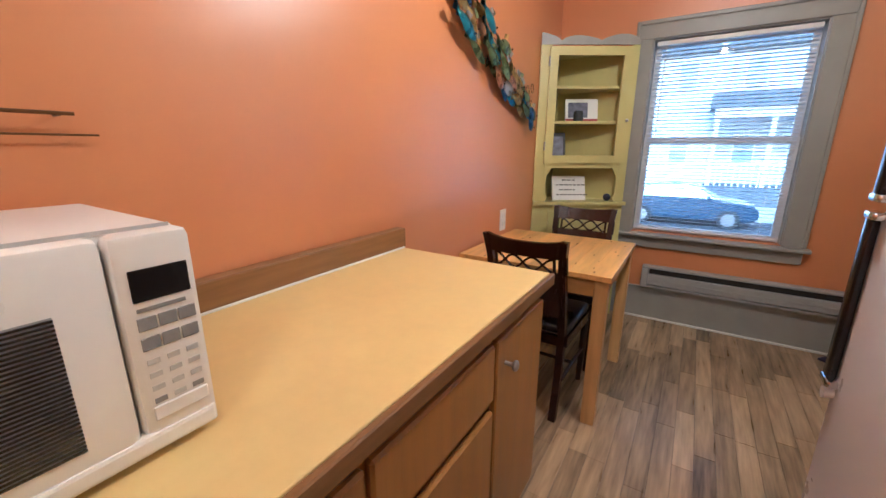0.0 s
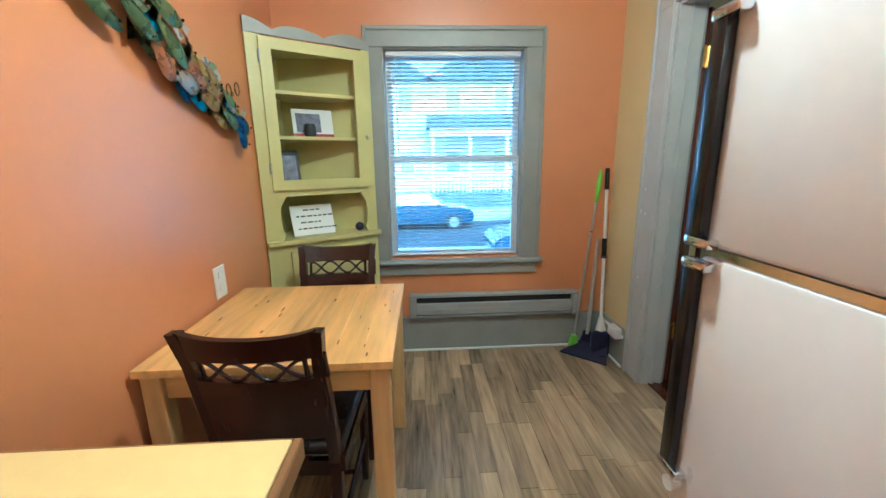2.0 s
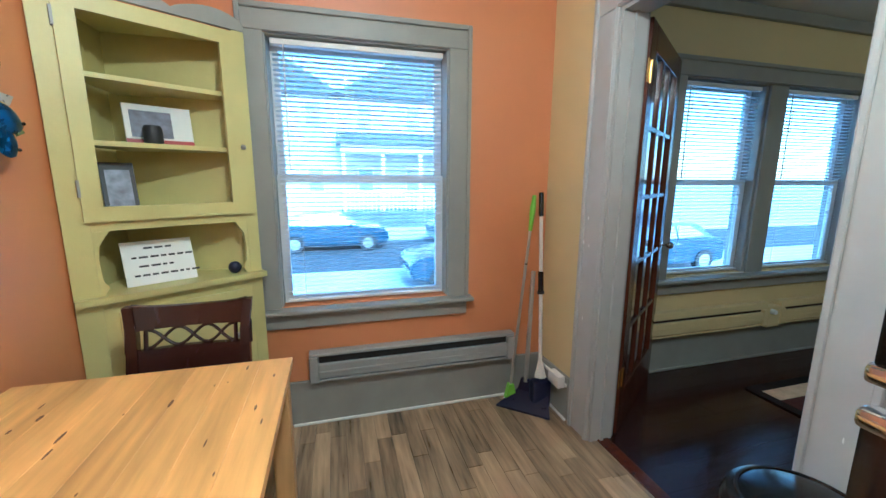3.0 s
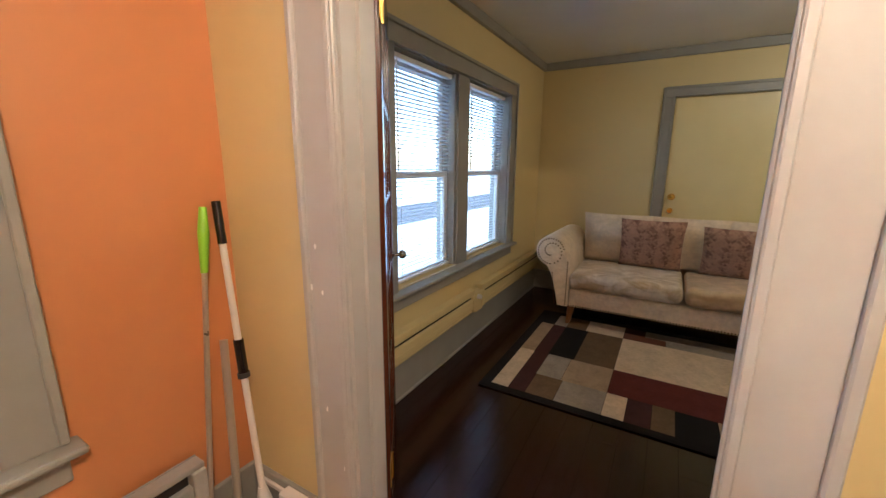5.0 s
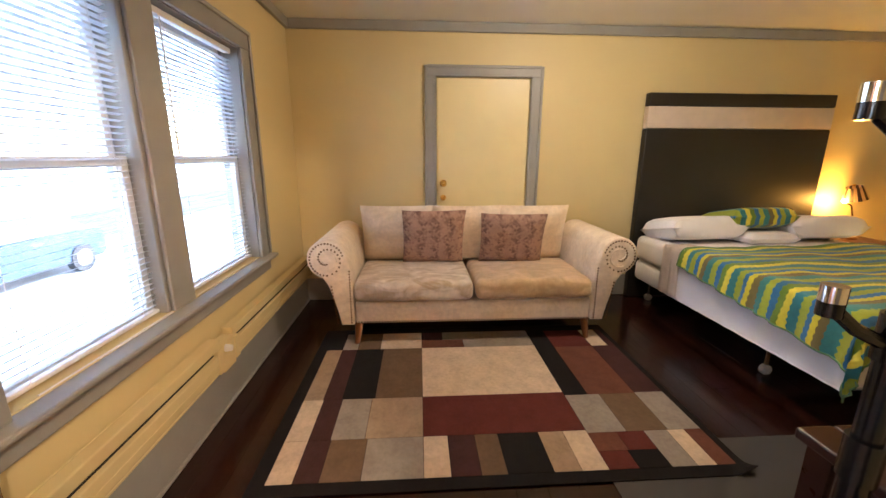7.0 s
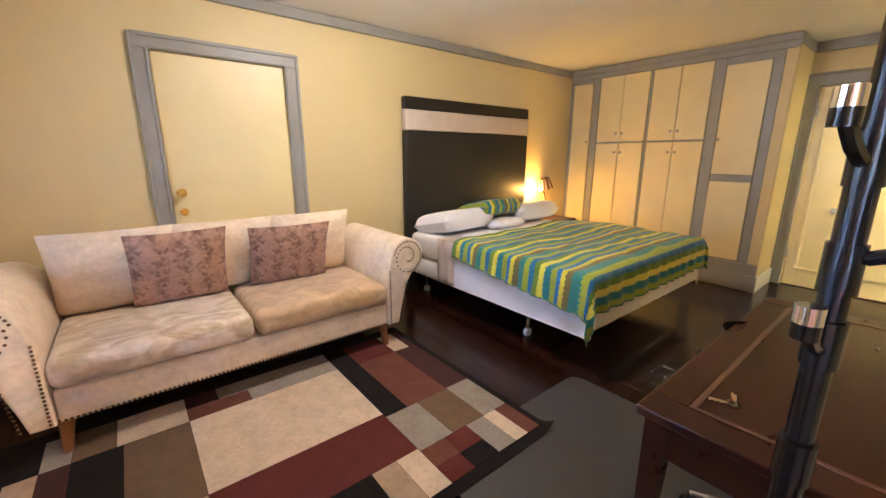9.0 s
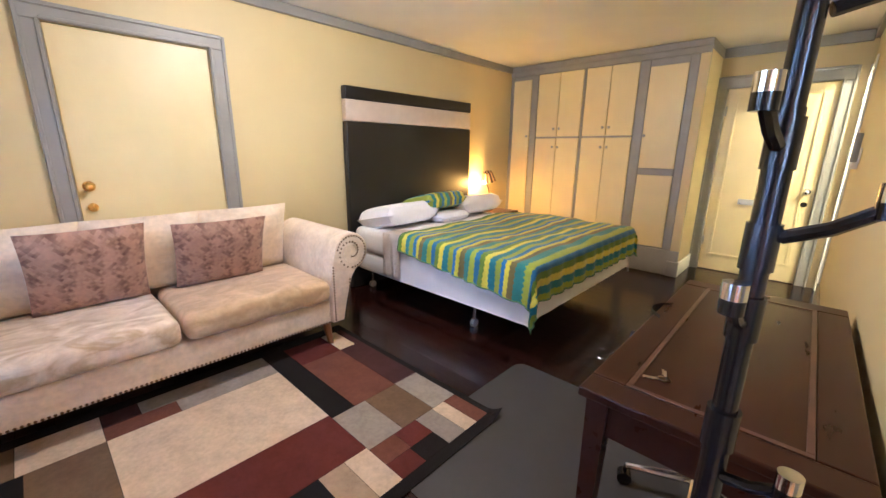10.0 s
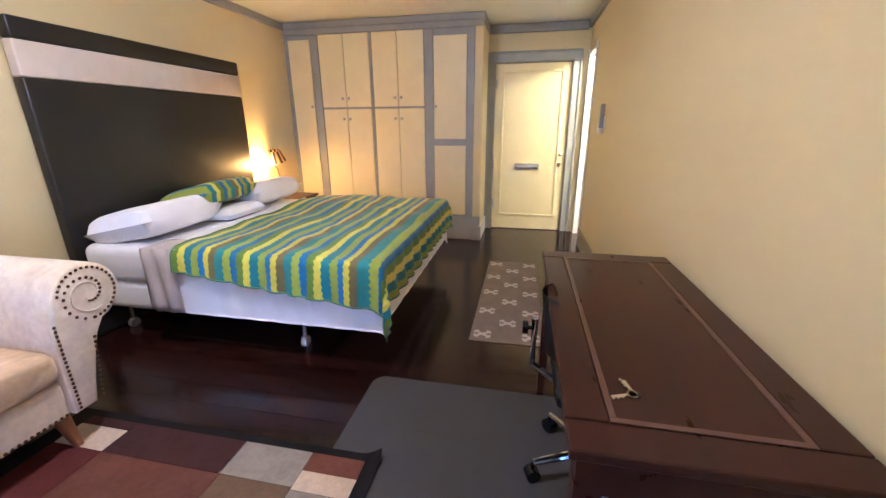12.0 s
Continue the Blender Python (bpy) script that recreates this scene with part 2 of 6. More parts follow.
M_paper = mat("white_card", (0.80, 0.80, 0.78), 0.7, 0.02)
M_ink = mat("black_ink", (0.02, 0.02, 0.025), 0.6)
M_picture = mat("grey_blue_photo", (0.12, 0.12, 0.17), 0.35, 0.5, 30, 0)
M_red = mat("dark_red_print", (0.28, 0.03, 0.03), 0.4)
M_runner = mat("beige_brown_runner", (0.22, 0.165, 0.115), 0.9, 0.12, 60, 0.15, 300)
M_runner_x = mat("cream_runner_motif", (0.55, 0.48, 0.38), 0.9, 0.08, 60, 0.15, 300)
M_pad = mat("light_aluminium", (0.45, 0.45, 0.45), 0.3, 0.05, metal=0.9)
RUG = {k: mat("rug_" + k, c, 0.97, 0.12, 50, 0.2, 350, spec=0.15) for k, c in {
    "black": (0.014, 0.012, 0.012), "cream": (0.62, 0.48, 0.33), "maroon": (0.115, 0.028, 0.022), "plum": (0.062, 0.026, 0.024),
    "brown": (0.155, 0.098, 0.055), "grey": (0.30, 0.255, 0.205), "tan": (0.37, 0.265, 0.17), "rust": (0.15, 0.058, 0.036)}.items()}
M_stripe = stripes_mat("striped_cotton", [(0.0, (0.13, 0.24, 0.02)), (0.10, (0.70, 0.62, 0.05)), (0.20, (0.02, 0.20, 0.24)), (0.32, (0.30, 0.36, 0.03)),
    (0.42, (0.02, 0.17, 0.42)), (0.50, (0.62, 0.55, 0.03)), (0.58, (0.16, 0.13, 0.04)), (0.68, (0.03, 0.22, 0.22)), (0.80, (0.34, 0.40, 0.03)), (0.90, (0.02, 0.16, 0.36))], 0.42)
M_pillow = brocade("patterned_throw_cloth", (0.43, 0.25, 0.165), (0.17, 0.083, 0.055))
M_velvet = velvet("cream_velvet", (0.78, 0.65, 0.48), (0.70, 0.56, 0.39))
M_velvet_sheened = velvet("brushed_cream_velvet", (0.80, 0.69, 0.54), (0.50, 0.37, 0.22))
M_velvet_tan = velvet("tan_velvet", (0.64, 0.45, 0.25), (0.46, 0.30, 0.14))


# ---- building helpers ----
ORI = {}


def thing(name, at, label, category, group="", kind=""):
    o = new(name)
    o.location = at
    o.empty_display_size = 0.1
    ORI[o] = Vector(at)
    return tagged(o, label, category, group, kind)


def part(name, bm, material, parent=None, label="", smooth=False, sharp=40):
    """Links a bmesh, built in world places, as one mesh object under its thing."""
    me = bpy.data.meshes.new(name)
    if parent is not None:
        bmesh.ops.translate(bm, verts=bm.verts, vec=-ORI[parent])
    if smooth:
        for f in bm.faces:
            f.smooth = True
        for e in bm.edges:
            if len(e.link_faces) == 2 and e.calc_face_angle(0) > radians(sharp):
                e.smooth = False
    bm.to_mesh(me)
    bm.free()
    o = new(name, me)
    for m in (material if isinstance(material, (list, tuple)) else (material,)):
        me.materials.append(m)
    if parent is not None:
        o.parent = parent
        ORI[o] = ORI[parent]
    else:
        ORI[o] = Vector((0, 0, 0))
    if label:
        o["label"] = label
    return o


def struct(name, bm, material, label, category, smooth=False):
    return tagged(part(name, bm, material, None, "", smooth), label, category, "", "structure")


def box(bm, x0, x1, y0, y1, z0, z1, bev=0.0, seg=2):
    r = bmesh.ops.create_cube(bm, size=1, matrix=Matrix.LocRotScale(((x0 + x1) / 2, (y0 + y1) / 2, (z0 + z1) / 2), None, (abs(x1 - x0), abs(y1 - y0), abs(z1 - z0))))
    if bev:
        vs = set(r["verts"])
        es = [e for e in bm.edges if e.verts[0] in vs and e.verts[1] in vs]
        bmesh.ops.bevel(bm, geom=es, offset=bev, segments=seg, profile=0.5, affect="EDGES")
    return bm


def B(*a, **k):
    return box(bmesh.new(), *a, **k)


def rod(bm, p, q, r0, r1=None, seg=14):
    p, q = Vector(p), Vector(q)
    d = q - p
    m = Matrix.Translation((p + q) / 2) @ d.to_track_quat("Z", "Y").to_matrix().to_4x4()
    bmesh.ops.create_cone(bm, cap_ends=True, segments=seg, radius1=r0, radius2=r0 if r1 is None else r1, depth=d.length, matrix=m)
    return bm


def R(*a, **k):
    return rod(bmesh.new(), *a, **k)


def ball(bm, c, r, s=(1, 1, 1), u=14, v=9, rot=None):
    bmesh.ops.create_uvsphere(bm, u_segments=u, v_segments=v, radius=r, matrix=Matrix.LocRotScale(c, rot, s))
    return bm


def tube(bm, pts, r, seg=8, closed=False):
    pts = [Vector(p) for p in pts]
    rings = []
    n = len(pts)
    for i, p in enumerate(pts):
        a = pts[(i - 1) % n] if closed or i else p
        b = pts[(i + 1) % n] if closed or i < n - 1 else p
        q = (b - a).normalized().to_track_quat("Z", "Y")
        rings.append([bm.verts.new(p + q @ Vector((r * math.cos(2 * math.pi * k / seg), r * math.sin(2 * math.pi * k / seg), 0))) for k in range(seg)])
    for i in range(n if closed else n - 1):
        u, v = rings[i], rings[(i + 1) % n]
        for k in range(seg):
            bm.faces.new((u[k], u[(k + 1) % seg], v[(k + 1) % seg], v[k]))
    if not closed:
        bm.faces.new(rings[0][::-1])
        bm.faces.new(rings[-1])
    return bm


def prism(bm, outline, to3, depth):
    """A flat outline (u, v) given thickness: to3(u, v, w) places it."""
    lo = [bm.verts.new(to3(u, v, 0)) for u, v in outline]
    hi = [bm.verts.new(to3(u, v, depth)) for u, v in outline]
    bm.faces.new(lo[::-1])
    bm.faces.new(hi)
    for i in range(len(outline)):
        j = (i + 1) % len(outline)
        bm.faces.new((lo[i], lo[j], hi[j], hi[i]))
    bmesh.ops.recalc_face_normals(bm, faces=bm.faces)
    return bm


def lathe(bm, profile, c, seg=24):
    rings = [[bm.verts.new((c[0] + r * math.cos(2 * math.pi * k / seg), c[1] + r * math.sin(2 * math.pi * k / seg), c[2] + z)) for k in range(seg)] for r, z in profile]
    for u, v in zip(rings, rings[1:]):
        for k in range(seg):
            bm.faces.new((u[k], u[(k + 1) % seg], v[(k + 1) % seg], v[k]))
    bm.faces.new(rings[0][::-1])
    bm.faces.new(rings[-1])
    return bm


def wall(name, along, lo, hi, a0, a1, z0, z1, holes, material, label):
    """A wall along 'x' or 'y', between lo and hi across it, with holes (a0, a1, z0, z1)."""
    bm = bmesh.new()

    def put(u0, u1, w0, w1):
        if u1 - u0 > 1e-4 and w1 - w0 > 1e-4:
            box(bm, *((u0, u1, lo, hi) if along == "x" else (lo, hi, u0, u1)), w0, w1)
    at = a0
    for h0, h1, k0, k1 in sorted(holes):
        put(at, h0, z0, z1)
        put(h0, h1, z0, k0)
        put(h0, h1, k1, z1)
        at = h1
    put(at, a1, z0, z1)
    bmesh.ops.remove_doubles(bm, verts=bm.verts, dist=1e-5)
    return struct(name, bm, material, label, "wall")


def cushion(bm, c, size, power=3.0, n=14, rot=None, pinch=0.0, uv=False):
    """A stuffed cushion: a rounded box with puffed faces; its UV runs along its width."""
    sx, sy, sz = (s / 2 for s in size)
    rot = rot or Matrix.Identity(3)
    grid = {}
    lay = bm.loops.layers.uv.verify() if uv else None
    vs = {}
    for side in (1, -1):
        for i in range(n + 1):
            for j in range(n + 1):
                u, v = 2 * i / n - 1, 2 * j / n - 1
                edge = i in (0, n) or j in (0, n)
                key = (i, j, 0 if edge else side)
                if key in vs:
                    continue
                h = ((1 - abs(u) ** power) * (1 - abs(v) ** power)) ** 0.5
                pin = 1 - pinch * (1 - (u * v) ** 2) * (0.5 if edge else 0.3)
                wr = 0.05 * noise.noise(Vector((u * 2.3 + c[0] * 7, v * 2.3 + c[1] * 7, side)))
                p = Vector((u * sx * pin, v * sy * pin, side * sz * (h + (wr if not edge else 0))))
                vs[key] = bm.verts.new(Vector(c) + rot @ p)
                grid[vs[key]] = (u * sx + sx, v * sy)
    for side in (1, -1):
        for i in range(n):
            for j in range(n):
                q = [vs[(a, b, 0 if a in (0, n) or b in (0, n) else side)] for a, b in ((i, j), (i + 1, j), (i + 1, j + 1), (i, j + 1))]
                f = bm.faces.new(q if side > 0 else q[::-1])
                if uv:
                    for l in f.loops:
                        l[lay].uv = grid[l.vert]
    return bm

# ---- the setting ----
XW, XP0, XP1, XE = -0.665, 1.49, 1.615, 5.08      # west wall, partition faces, east wall
YN, YS, YC, YK = 3.5, -2.97, -2.36, -1.3          # north wall, south wall, closet front, kitchen end
ZC = 2.44
NT = 0.16                                         # thickness of the outer wall
wall("wall_north_kitchen", "x", YN, YN + NT, XW - 0.1, XP0 + 0.06, 0, ZC, [(-0.02, 0.87, 0.68, 2.005)], M_orange, "orange painted plaster wall with a window")
wall("wall_north_living", "x", YN, YN + NT, XP0 + 0.06, XE + 0.1, 0, ZC, [(2.42, 4.10, 0.68, 1.985)], M_yellow, "pale yellow painted wall with a double window")
wall("wall_west", "y", XW - 0.1, XW, YK, YN, 0, ZC, [], M_orange, "glossy orange painted plaster wall")
wall("wall_partition", "y", XP0, XP1, YS, YN, 0, ZC, [(-2.90, -2.45, 0.0, 2.10), (2.03, 2.965, 0.0, 2.075)], M_yellow, "pale yellow painted partition wall with a doorway")
wall("wall_east", "y", XE, XE + 0.1, YS, YN, 0, ZC, [(1.42, 2.252, 0.0, 2.015)], M_yellow, "pale yellow painted wall")
wall("wall_south", "x", YS - 0.1, YS, XP1 - 0.125, XE + 0.1, 0, ZC, [(1.79, 2.673, 0.0, 2.03)], M_yellow, "pale yellow painted wall with the front door")
wall("wall_kitchen_end", "x", YK - 0.1, YK, XW - 0.1, XP0, 0, ZC, [], M_orange, "orange painted end wall")
struct("ceiling", B(XW - 0.1, XE + 0.1, YS - 0.1, YN + NT, ZC, ZC + 0.1), M_ceil, "white painted ceiling", "ceiling")
floor_k = struct("floor_kitchen", B(XW, XP0 + 0.06, YK, YN, -0.10, -0.004), M_gap, "grey-brown wood plank floor", "floor")
floor_l = struct("floor_living", B(XP0 + 0.062, XE, YS, YN, -0.10, -0.006), M_gap, "dark red-brown polished wood floor", "floor")
bm = B(1.535, 1.60, 2.07, 2.96, -0.01, 0.006, 0.003)
struct("threshold", bm, M_frenchwood, "worn wooden threshold strip", "threshold")


def trim_run(name, along, lo, hi, spans, z0, z1, material, label, bev=0.004):
    bm = bmesh.new()
    for a, b in spans:
        box(bm, *((a, b, lo, hi) if along == "x" else (lo, hi, a, b)), z0, z1, bev, 1)
    return struct(name, bm, material, label, "trim")


# crown moulding of the living room
trim_run("crown_north", "x", YN - 0.035, YN - 0.001, [(XP1, XE)], 2.365, ZC - 0.001, M_grey, "grey painted crown moulding")
trim_run("crown_east", "y", XE - 0.035, XE - 0.001, [(YC + 0.02, YN - 0.035)], 2.365, ZC - 0.001, M_grey, "grey painted crown moulding")
trim_run("crown_west", "y", XP1 + 0.001, XP1 + 0.035, [(YS, YN - 0.035)], 2.365, ZC - 0.001, M_grey, "grey painted crown moulding")
trim_run("crown_south", "x", YS + 0.001, YS + 0.035, [(XP1 + 0.035, 2.77)], 2.345, ZC - 0.001, M_grey, "grey painted crown moulding")
# baseboards
trim_run("baseboard_kitchen_north", "x", YN - 0.02, YN - 0.001, [(XW, XP0)], 0, 0.255, M_grey, "tall grey painted baseboard")
trim_run("baseboard_kitchen_east", "y", XP0 - 0.02, XP0 - 0.001, [(3.135, YN - 0.02), (0.2, 1.895)], 0, 0.255, M_grey, "tall grey painted baseboard")
trim_run("quarter_round_north", "x", YN - 0.034, YN - 0.021, [(0.0, XP0 - 0.02)], 0, 0.016, M_white, "thin white floor moulding")
trim_run("quarter_round_east", "y", XP0 - 0.034, XP0 - 0.021, [(3.135, YN - 0.035)], 0, 0.016, M_white, "thin white floor moulding")
trim_run("baseboard_living_north", "x", YN - 0.02, YN - 0.001, [(XP1, XE)], 0, 0.268, M_grey, "grey painted baseboard")
trim_run("baseboard_east", "y", XE - 0.02, XE - 0.001, [(2.365, YN - 0.02), (YC, 1.295)], 0, 0.21, M_grey, "grey painted baseboard")
trim_run("baseboard_west", "y", XP1 + 0.001, XP1 + 0.02, [(-2.395, 1.93)], 0, 0.20, M_grey, "grey painted baseboard")
trim_run("quarter_round_living", "x", YN - 0.036, YN - 0.021, [(XP1, XE)], 0, 0.018, M_grey, "grey floor moulding")


def casing(name, along, face, out, a0, a1, z0, z1, w=0.11, head=0.115, material=None, label="grey painted casing"):
    """Flat casing with a raised back band round an opening."""
    material = material or M_grey
    o = thing(name, (face, (a0 + a1) / 2, z0) if along == "y" else ((a0 + a1) / 2, face, z0), label, "casing", "", "structure")

    def put(nm, u0, u1, w0, w1, t, t0=0.001, bev=0.004):
        lo, hi = sorted((face + out * t0, face + out * t))
        part(nm, B(*((u0, u1, lo, hi) if along == "x" else (lo, hi, u0, u1)), w0, w1, bev, 1), material, o)
    put("side_casing", a0 - w, a0, z0, z1, 0.020)
    put("side_casing", a1, a1 + w, z0, z1, 0.020)
    put("head_casing", a0 - w, a1 + w, z1, z1 + head, 0.022)
    put("back_band", a0 - w - 0.004, a0 - w + 0.018, z0, z1 + head, 0.034)
    put("back_band", a1 + w - 0.018, a1 + w + 0.004, z0, z1 + head, 0.034)
    put("back_band", a0 - w + 0.018, a1 + w - 0.018, z1 + head - 0.02, z1 + head + 0.004, 0.034)
    put("inner_bead", a0 - 0.026, a0 - 0.006, z0, z1 + 0.006, 0.027, 0.0205)
    put("inner_bead", a1 + 0.006, a1 + 0.026, z0, z1 + 0.006, 0.027, 0.0205)
    put("inner_bead", a0 - 0.006, a1 + 0.006, z1 + 0.004, z1 + 0.024, 0.029, 0.0225)
    return o


kc = casing("casing_kitchen_doorway", "y", XP0, -1, 2.075, 2.955, 0, 2.07, 0.15, 0.14, M_grey_light, "light grey painted casing with chipped edges")
for k, (cy, cz, cr) in enumerate(((3.06, 1.155, 0.006), (3.085, 1.03, 0.007), (3.04, 1.02, 0.005), (3.09, 0.82, 0.008), (3.05, 0.64, 0.006), (2.99, 0.45, 0.005), (1.98, 0.7, 0.006))):
    bm = bmesh.new()
    bmesh.ops.create_cone(bm, cap_ends=True, segments=7, radius1=cr, radius2=cr * 0.7, depth=0.0012, matrix=Matrix.LocRotScale((XP0 - 0.0208, cy, cz), Euler((0, radians(90), 0.4 * k)), (1.5, 0.8, 1)))
    part("paint_chip", bm, M_white, kc, "bare white paint chip")
casing("casing_living_doorway", "y", XP1, 1, 2.04, 2.955, 0, 2.07, 0.12, 0.14)
bm = B(XP0 - 0.002, XP1 + 0.002, 2.0305, 2.045, 0, 2.0745)
box(bm, XP0 - 0.002, XP1 + 0.002, 2.945, 2.9645, 0, 2.0745)
box(bm, XP0 - 0.002, XP1 + 0.002, 2.045, 2.945, 2.055, 2.0745)
box(bm, 1.545, 1.56, 2.045, 2.055, 0, 2.055)
box(bm, 1.545, 1.56, 2.933, 2.945, 0, 2.055)
# window light on the jamb is put into its colour by the lighter grey
struct("door_jamb", bm, M_grey_light, "grey painted door jamb with stop, lightened for window light", "jamb")
casing("casing_east_door", "y", XE, -1, 1.42, 2.252, 0, 2.015, 0.10, 0.09)
casing("casing_front_door", "x", YS, 1, 1.79, 2.673, 0, 2.03, 0.098, 0.12)
sj = B(XP0 - 0.002, XP1 + 0.012, -2.8995, -2.882, 0, 2.0995, 0.002, 1)
box(sj, XP0 - 0.002, XP1 + 0.012, -2.468, -2.4505, 0, 2.0995, 0.002, 1)
box(sj, XP0 - 0.002, XP1 + 0.012, -2.882, -2.468, 2.08, 2.0995, 0.002, 1)
struct("side_room_jamb", sj, M_white, "white painted jamb of the opening beside the front door", "jamb")
trim_run("side_room_casing", "y", XP1 + 0.001, XP1 + 0.014, [(-2.96, -2.9), (-2.4495, -2.40)], 0, 2.14, M_white, "narrow white painted casing by the front door", 0.003)
wall("wall_side_room_west", "y", 0.2, 0.3, -3.07, YK - 0.1, 0, ZC, [], M_white, "white painted side room wall")
wall("wall_side_room_south", "x", YS - 0.1, YS, 0.3, XP1 - 0.126, 0, ZC, [], M_white, "white painted side room wall")
wall("wall_side_room_north", "x", -1.5, YK - 0.101, 0.3, XP0 - 0.001, 0, ZC, [], M_white, "white painted side room wall")
struct("floor_side_room", B(0.3, XP0 + 0.062, -2.969, -1.5, -0.10, -0.001), M_dark_floor, "dark red-brown side room floor", "floor")


def door_leaf(name, along, face, out, a0, a1, z1, material, label, panel=None, knob_a=None, knob_z=0.95, knob_mat=None, plate=False):
    mid = (a0 + a1) / 2
    o = thing(name, (face, mid, 0.005) if along == "y" else (mid, face, 0.005), label, "door", "", "structure")

    def bx(u0, u1, w0, w1, t0, t1, bev=0.003):
        lo, hi = sorted((face + out * t0, face + out * t1))
        return B(*((u0, u1, lo, hi) if along == "x" else (lo, hi, u0, u1)), w0, w1, bev, 1)
    part("leaf", bx(a0 + 0.004, a1 - 0.004, 0.008, z1 - 0.004, -0.05, -0.012), material, o)
    if panel:
        m = panel
        u0, u1, w0, w1 = a0 + m, a1 - m, m * 2.2, z1 - m
        for q in ((u0, u1, w1 - 0.022, w1), (u0, u1, w0, w0 + 0.022), (u0, u0 + 0.022, w0 + 0.022, w1 - 0.022), (u1 - 0.022, u1, w0 + 0.022, w1 - 0.022)):
            part("panel_moulding", bx(*q, -0.0118, -0.001), material, o)

    def pt(u, z, t):
        return (u, face + out * t, z) if along == "x" else (face + out * t, u, z)
    if knob_a is not None:
        bm = R(pt(knob_a, knob_z, -0.0118), pt(knob_a, knob_z, -0.004), 0.032, seg=20)
        part("rosette", bm, knob_mat, o, smooth=True)
        bm = R(pt(knob_a, knob_z, -0.004), pt(knob_a, knob_z, 0.03), 0.011)
        ball(bm, pt(knob_a, knob_z, 0.045), 0.026)
        part("knob", bm, knob_mat, o, "polished door knob", True)
        bm = R(pt(knob_a, knob_z - 0.13, -0.0118), pt(knob_a, knob_z - 0.13, 0.006), 0.026, seg=20)
        part("deadbolt", bm, knob_mat, o, "", True)
    return o


door_leaf("door_1", "y", XE, -1, 1.42, 2.252, 2.015, M_cream_door, "cream yellow flush door with a brass knob, closed", None, 2.19, 1.105, M_brass)
fd = door_leaf("door_2", "x", YS, 1, 1.79, 2.673, 2.03, M_cream_door, "cream yellow panelled front door with a mail slot, closed", 0.085, 1.855, 0.98, M_chrome)
part("mail_slot", B(2.10, 2.40, YS - 0.0115, YS + 0.012, 0.80, 0.86, 0.004), M_pad, fd, "grey metal mail slot")
part("mail_slot_flap", B(2.115, 2.385, YS + 0.0125, YS + 0.016, 0.815, 0.845, 0.002), M_lightgrey, fd)
for z in (0.30, 1.75):
    part("hinge", B(2.655, 2.672, YS - 0.0115, YS + 0.006, z, z + 0.1, 0.002), M_pad, fd)


# unseen slabs added behind both closed doors to keep daylight out
struct("corridor_wall_east", B(XE + 0.101, XE + 0.16, 1.2, 2.5, 0, ZC), M_yellow, "unseen slab that keeps outside light from the door gaps", "wall")
# sills are added to close the light leak below the door leaves
struct("door_sill_south", B(1.79, 2.673, YS - 0.1, YS - 0.0005, -0.03, 0.005), M_desk, "dark sill added to stop light under the door", "sill")
struct("door_sill_east", B(XE + 0.0005, XE + 0.1, 1.42, 2.252, -0.03, 0.005), M_desk, "dark sill added to stop light under the door", "sill")
struct("corridor_wall_south", B(1.6, 2.9, YS - 0.16, YS - 0.101, 0, ZC), M_yellow, "unseen slab that keeps outside light from the door gaps", "wall")


# ---- windows ----
def sash_window(name, x0, x1, z0, z1, ymid, label):
    o = thing(name, ((x0 + x1) / 2, ymid, z0), label, "window", "", "structure")
    f = 0.04
    zm = (z0 + z1) / 2 - 0.02
    for nm, q in (("upper_sash", (zm, z1, ymid + 0.02)), ("lower_sash", (z0, zm + 0.04, ymid - 0.02))):
        a, b, y = q
        s = part(nm, B(x0, x0 + f, y - 0.017, y + 0.017, a, b, 0.003, 1), M_white, o)
        part("sash_stile", B(x1 - f, x1, y - 0.017, y + 0.017, a, b, 0.003, 1), M_white, s)
        part("sash_rail", B(x0 + f, x1 - f, y - 0.017, y + 0.017, a, a + f, 0.003, 1), M_white, s)
        part("sash_rail", B(x0 + f, x1 - f, y - 0.017, y + 0.017, b - f, b, 0.003, 1), M_white, s)
        g = part("pane", B(x0 + f, x1 - f, y - 0.002, y + 0.002, a + f, b - f), M_glass, s)
        g.visible_shadow = False
    return o


